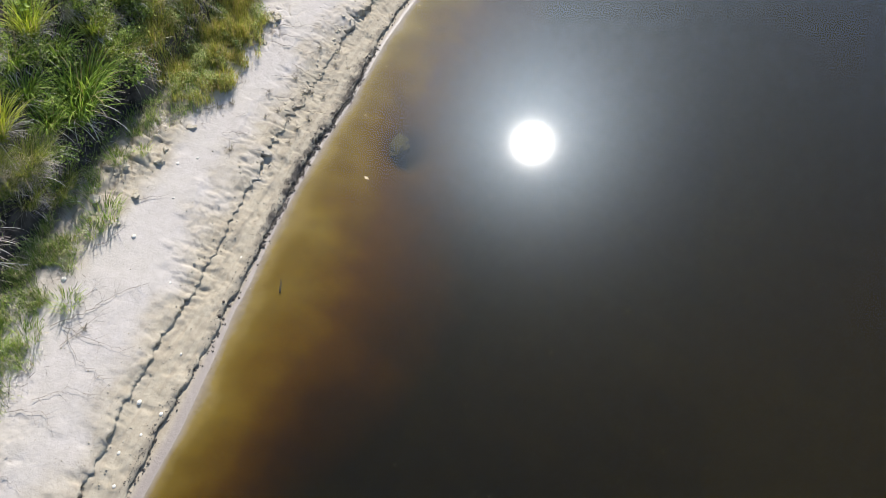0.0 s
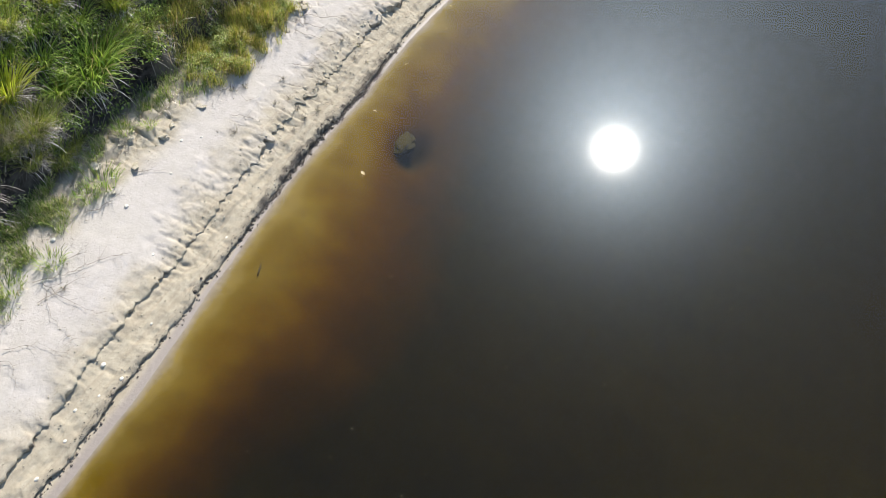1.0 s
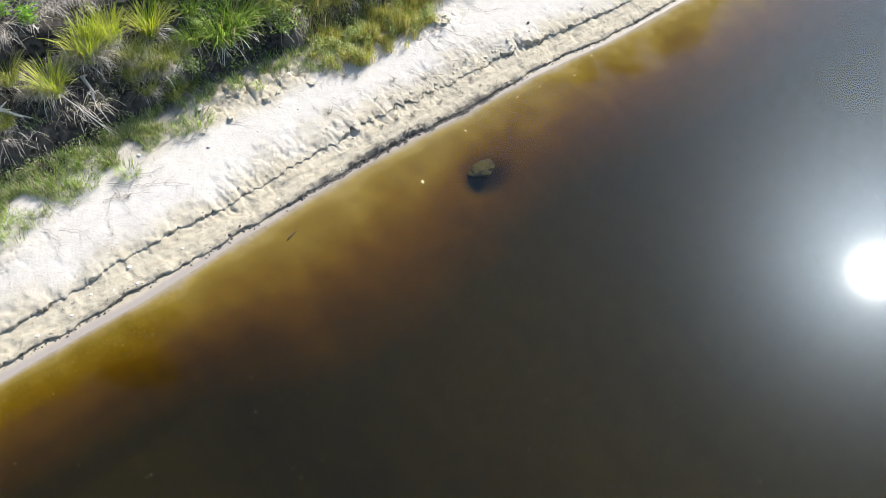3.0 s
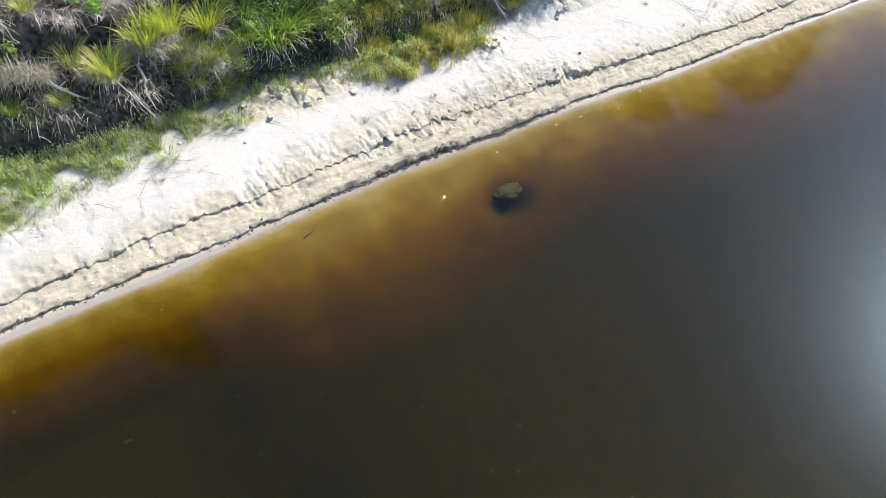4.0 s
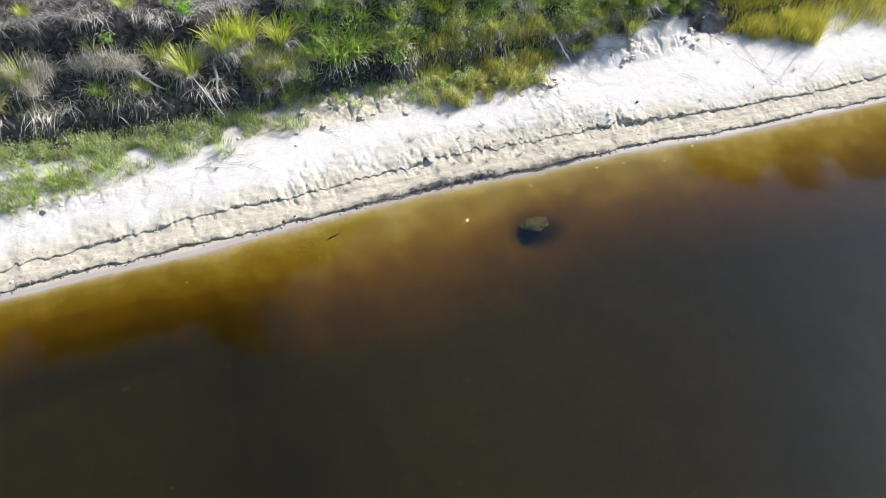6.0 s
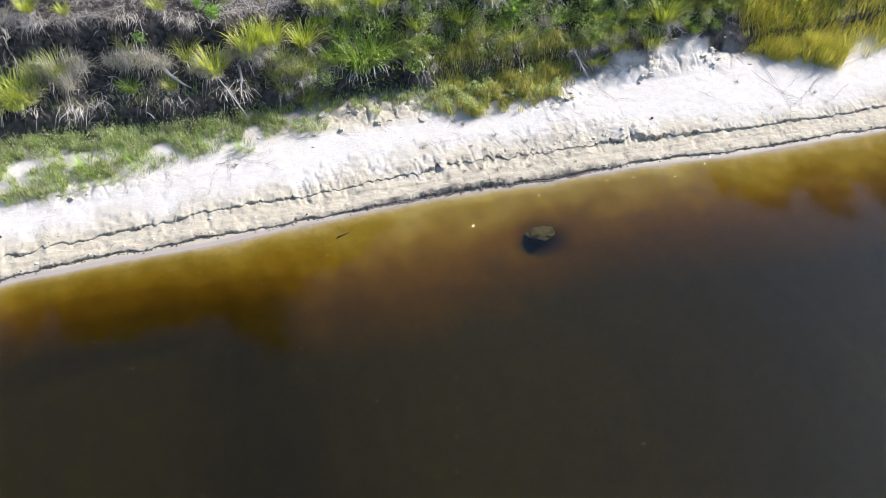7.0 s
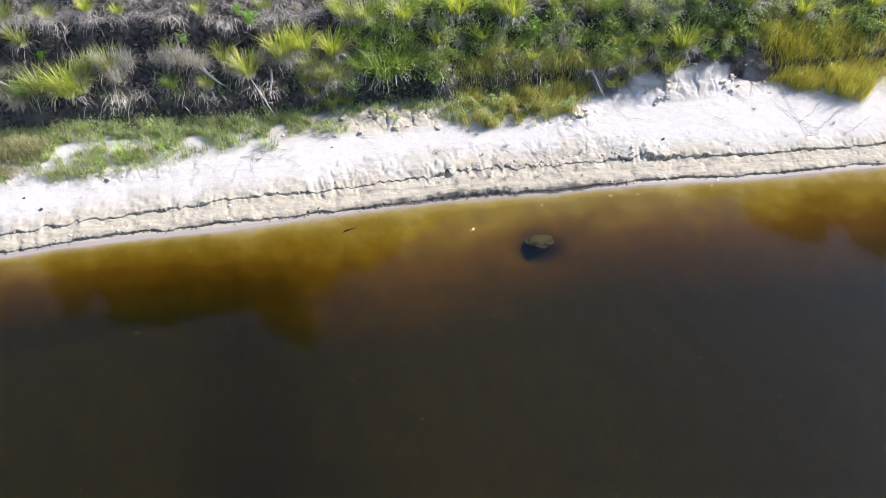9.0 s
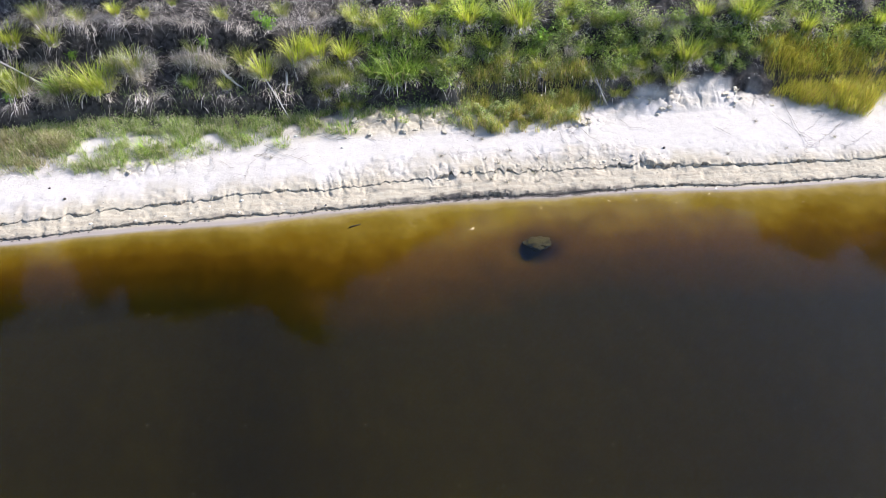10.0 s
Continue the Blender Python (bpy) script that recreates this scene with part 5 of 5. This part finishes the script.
def clods(n, x0, x1, y0, y1, sizes, flat=(0.35, 0.6)):
    """Broken clods lying half sunk in loose sand."""
    for _ in range(n):
        x, y, s = g.uniform(x0, x1), g.uniform(y0, y1), g.uniform(*sizes)
        ob = mesh_object("sand_clod", *slab(g, s, g.uniform(*flat)), CLOD)
        ob.matrix_basis = pose(x, y, height(x, y) - s * 0.4, g.uniform(-12, 12), g.uniform(-12, 12), g.uniform(0, 360))
        tagged(ob, "slumped angular clod of pale sand at the bank's foot", "clod", "sand clods")


clods(34, 4.6, 9.2, 1.5, 1.85, (0.02, 0.05))
clods(12, -0.5, 4.6, 1.35, 1.7, (0.02, 0.04))
clods(12, -0.6, 4.2, 3.0, 3.8, (0.04, 0.1))
clods(12, 8.2, 12.4, 3.4, 4.1, (0.03, 0.09))
clods(8, -8.8, -5.2, 2.1, 2.6, (0.04, 0.09))
clods(8, 6.2, 8.0, 3.0, 3.5, (0.04, 0.1))
clods(10, 11.5, 13.4, 3.4, 4.2, (0.03, 0.08))
for x, y, s in ((-3.2, 1.1, 0.07), (-3.25, 0.7, 0.055), (-0.3, 2.75, 0.075), (1.75, 2.95, 0.06), (-1.7, 3.25, 0.08), (-4.6, 0.75, 0.05), (-5.3, 0.7, 0.06), (-6.1, 0.6, 0.05), (-4.1, 0.95, 0.05), (0.9, 2.6, 0.05), (7.6, 0.82, 0.05), (10.6, 0.6, 0.05), (-2.1, 0.95, 0.045), (2.1, 2.7, 0.05), (-0.9, 1.75, 0.045), (-7.3, 0.55, 0.06), (0.3, 0.95, 0.045), (-3.7, 0.8, 0.04)):
    rest_stone("pale_stone", stone(g, (s * 0.75, s * 0.6, s * 0.5), 0.7), x, y, PALE, "small pale stone lying on the beach sand", "stone", "pale stones", 0.015)
for x, y, s in ((9.4, 2.05, 0.045), (-8.1, 1.3, 0.045), (-8.6, 1.7, 0.035), (-1.1, 0.72, 0.045)):
    rest_stone("dark_lump", stone(g, (s, s * 0.8, s), 0.8), x, y, DARK, "small dark lump of debris on white sand", "debris", "dark lumps", 0.01)


def wrack():
    """Broken reed and bark bits along the lower edge of the beach."""
    def keep(x, y):
        return np.clip(land(x, y)[4] * 1.2, 0, 1)
    p, g2 = ground_points(45000, -11, 20, -0.2, 1.4, 62, keep)
    p[:, 2] += 0.012
    n = len(p)
    lean = g2.uniform(1.1, 1.7, n)
    return strips(p, g2.uniform(0, 6.28, n), g2.uniform(0.012, 0.05, n), g2.uniform(0.006, 0.018, n), lean, lean + g2.normal(0, 0.3, n), 2)


stuff("wrack_line", wrack(), DARK, "dark line of washed-up plant debris on the beach", "debris")


def crumbs():
    """Loose sand crumbs, a few centimetres across."""
    g2 = np.random.default_rng(63)
    x, y = g2.uniform(-11, 19, 13000), g2.uniform(0.4, 4.2, 13000)
    near = np.exp(-((y - along(x, UPPER_SCARP)) / 0.35) ** 2) + 0.35 * smooth(3.0, 3.6, y)
    ok = g2.uniform(0, 1, 13000) < 0.55 * near + 0.06
    x, y = x[ok], y[ok]
    z = land(x, y)[0]
    shapes = [stone(g2, tuple(g2.uniform(0.6, 1.3, 3)), 0.8, 0.4, 1) for _ in range(7)]
    pieces = []
    for a, b, c in zip(x, y, z):
        v, f = shapes[int(g2.integers(7))]
        pieces.append((v * (0.006 + 0.016 * g2.uniform() ** 3) + np.array((a, b, c - 0.004)), f))
    return join(*pieces)


stuff("sand_crumbs", crumbs(), CLOD, "loose crumbs of pale sand scattered on the beach", "sand crumbs")

def edge_crumbs():
    """Crumbled peat and sand along the lower edge of the beach."""
    g2 = np.random.default_rng(66)
    x = g2.uniform(-10, 17, 8000)
    x = x[g2.uniform(0, 1, len(x)) < 0.14 + 0.86 * smooth(0, 2, x) * (1 - smooth(6.5, 8.5, x))]
    y = edges(x)[1] + g2.normal(-0.025, 0.036, len(x))
    z = land(x, y)[0]
    shapes = [stone(g2, tuple(g2.uniform(0.6, 1.2, 3)), 0.8, 0.4, 1) for _ in range(6)]
    pieces = []
    for a, b, c in zip(x, y, z):
        v, f = shapes[int(g2.integers(6))]
        pieces.append((v * (0.005 + 0.028 * g2.uniform() ** 2) + np.array((a, b, c - 0.004)), f))
    return join(*pieces)


stuff("edge_crumbs", edge_crumbs(), CRUMB, "dark crumbs of peat and sand along the water's edge", "crumbs")

boulder = mesh_object("submerged_boulder", *stone(np.random.default_rng(64), (0.46, 0.36, 0.2), 0.75, 0.3, 5), ALGAE, True)
boulder.matrix_basis = pose(5.1, -0.6, -0.7, 0, 4, 15)
tagged(boulder, "algae-covered boulder under shallow brown water", "boulder")

stick = mesh_object("sunken_stick", *tube([(-0.16, -0.06, 0.012), (-0.05, -0.015, 0.02), (0.06, 0.02, 0.015), (0.17, 0.07, 0.012)], [0.016, 0.02, 0.016, 0.008], 6), DARK, True)
stick.matrix_basis = pose(0, 0, height(0, 0) + 0.005, 0, 0, 0)
tagged(stick, "short dark stick lying in the shallows", "stick")


def floating_leaf(x, y, turn, size):
    v, f = leaves(np.array([(0.0, 0.0, 0.0)]), size, np.random.default_rng(3), 0.15)
    v2, f2 = tube([(-size * 0.5, 0, 0), (-size * 0.75, size * 0.1, 0.002), (-size, size * 0.12, 0)], [0.004, 0.003, 0.002], 4)
    ob = mesh_object("floating_leaf", *join((v, f), (v2, f2)), LEAF_DEAD)
    ob.matrix_basis = pose(x, y, 0.008, 0, 0, turn)
    return tagged(ob, "yellowed dead leaf afloat on brown water", "leaf", "floating leaves")


for x, y, turn, size in ((3.25, -0.62, 30, 0.16), (5.3, 0.15, 80, 0.09), (7.3, 0.3, 140, 0.08), (8.1, 0.25, 10, 0.07), (10.3, 0.35, 60, 0.08), (9.2, 0.0, 100, 0.06)):
    floating_leaf(x, y, turn, size)


def flecks():
    """Foam flecks and seed husks afloat."""
    g2 = np.random.default_rng(65)
    n = 380
    p = np.stack((g2.uniform(-9, 24, n), -0.3 - 13 * g2.uniform(0, 1, n) ** 1.3, np.full(n, 0.006)), 1)
    lean = np.full(n, 1.5)
    return strips(p, g2.uniform(0, 6.28, n), g2.uniform(0.01, 0.04, n), g2.uniform(0.006, 0.014, n), lean, lean + 0.1, 2)


stuff("floating_flecks", flecks(), LEAF_DEAD, "pale flecks of husk and foam afloat on the lake", "flecks")


def glint_facets():
    """Tiny tipped facets of water, added so that the sun glitters on them."""
    g2 = np.random.default_rng(67)
    n = 90000
    x, y = g2.uniform(-8, 22, n), -0.8 - 14 * g2.uniform(0, 1, n)
    ok = g2.uniform(0, 1, n) < smooth(0.0, 0.6, fbm(x * 0.8, y * 0.8, 3, 68))
    c = np.stack((x[ok], y[ok], np.full(ok.sum(), 0.005)), 1)
    m = len(c)
    r, a = g2.uniform(0.003, 0.009, (m, 1)), g2.uniform(0, 6.28, m)
    tip = np.radians(g2.normal(0, 3.2, (m, 2)))
    corners = []
    for k in range(4):
        d = np.stack((np.cos(a + k * np.pi / 2), np.sin(a + k * np.pi / 2)), 1) * r
        corners.append(c + np.concatenate((d, (d * tip).sum(1)[:, None]), 1))
    return np.stack(corners, 1).reshape(-1, 3), np.arange(4 * m).reshape(-1, 4)


flakes = stuff("glint_facets", glint_facets(), WATER, "tiny tilted facets added on calm water for sun glitter", "flecks")
flakes.visible_shadow = False
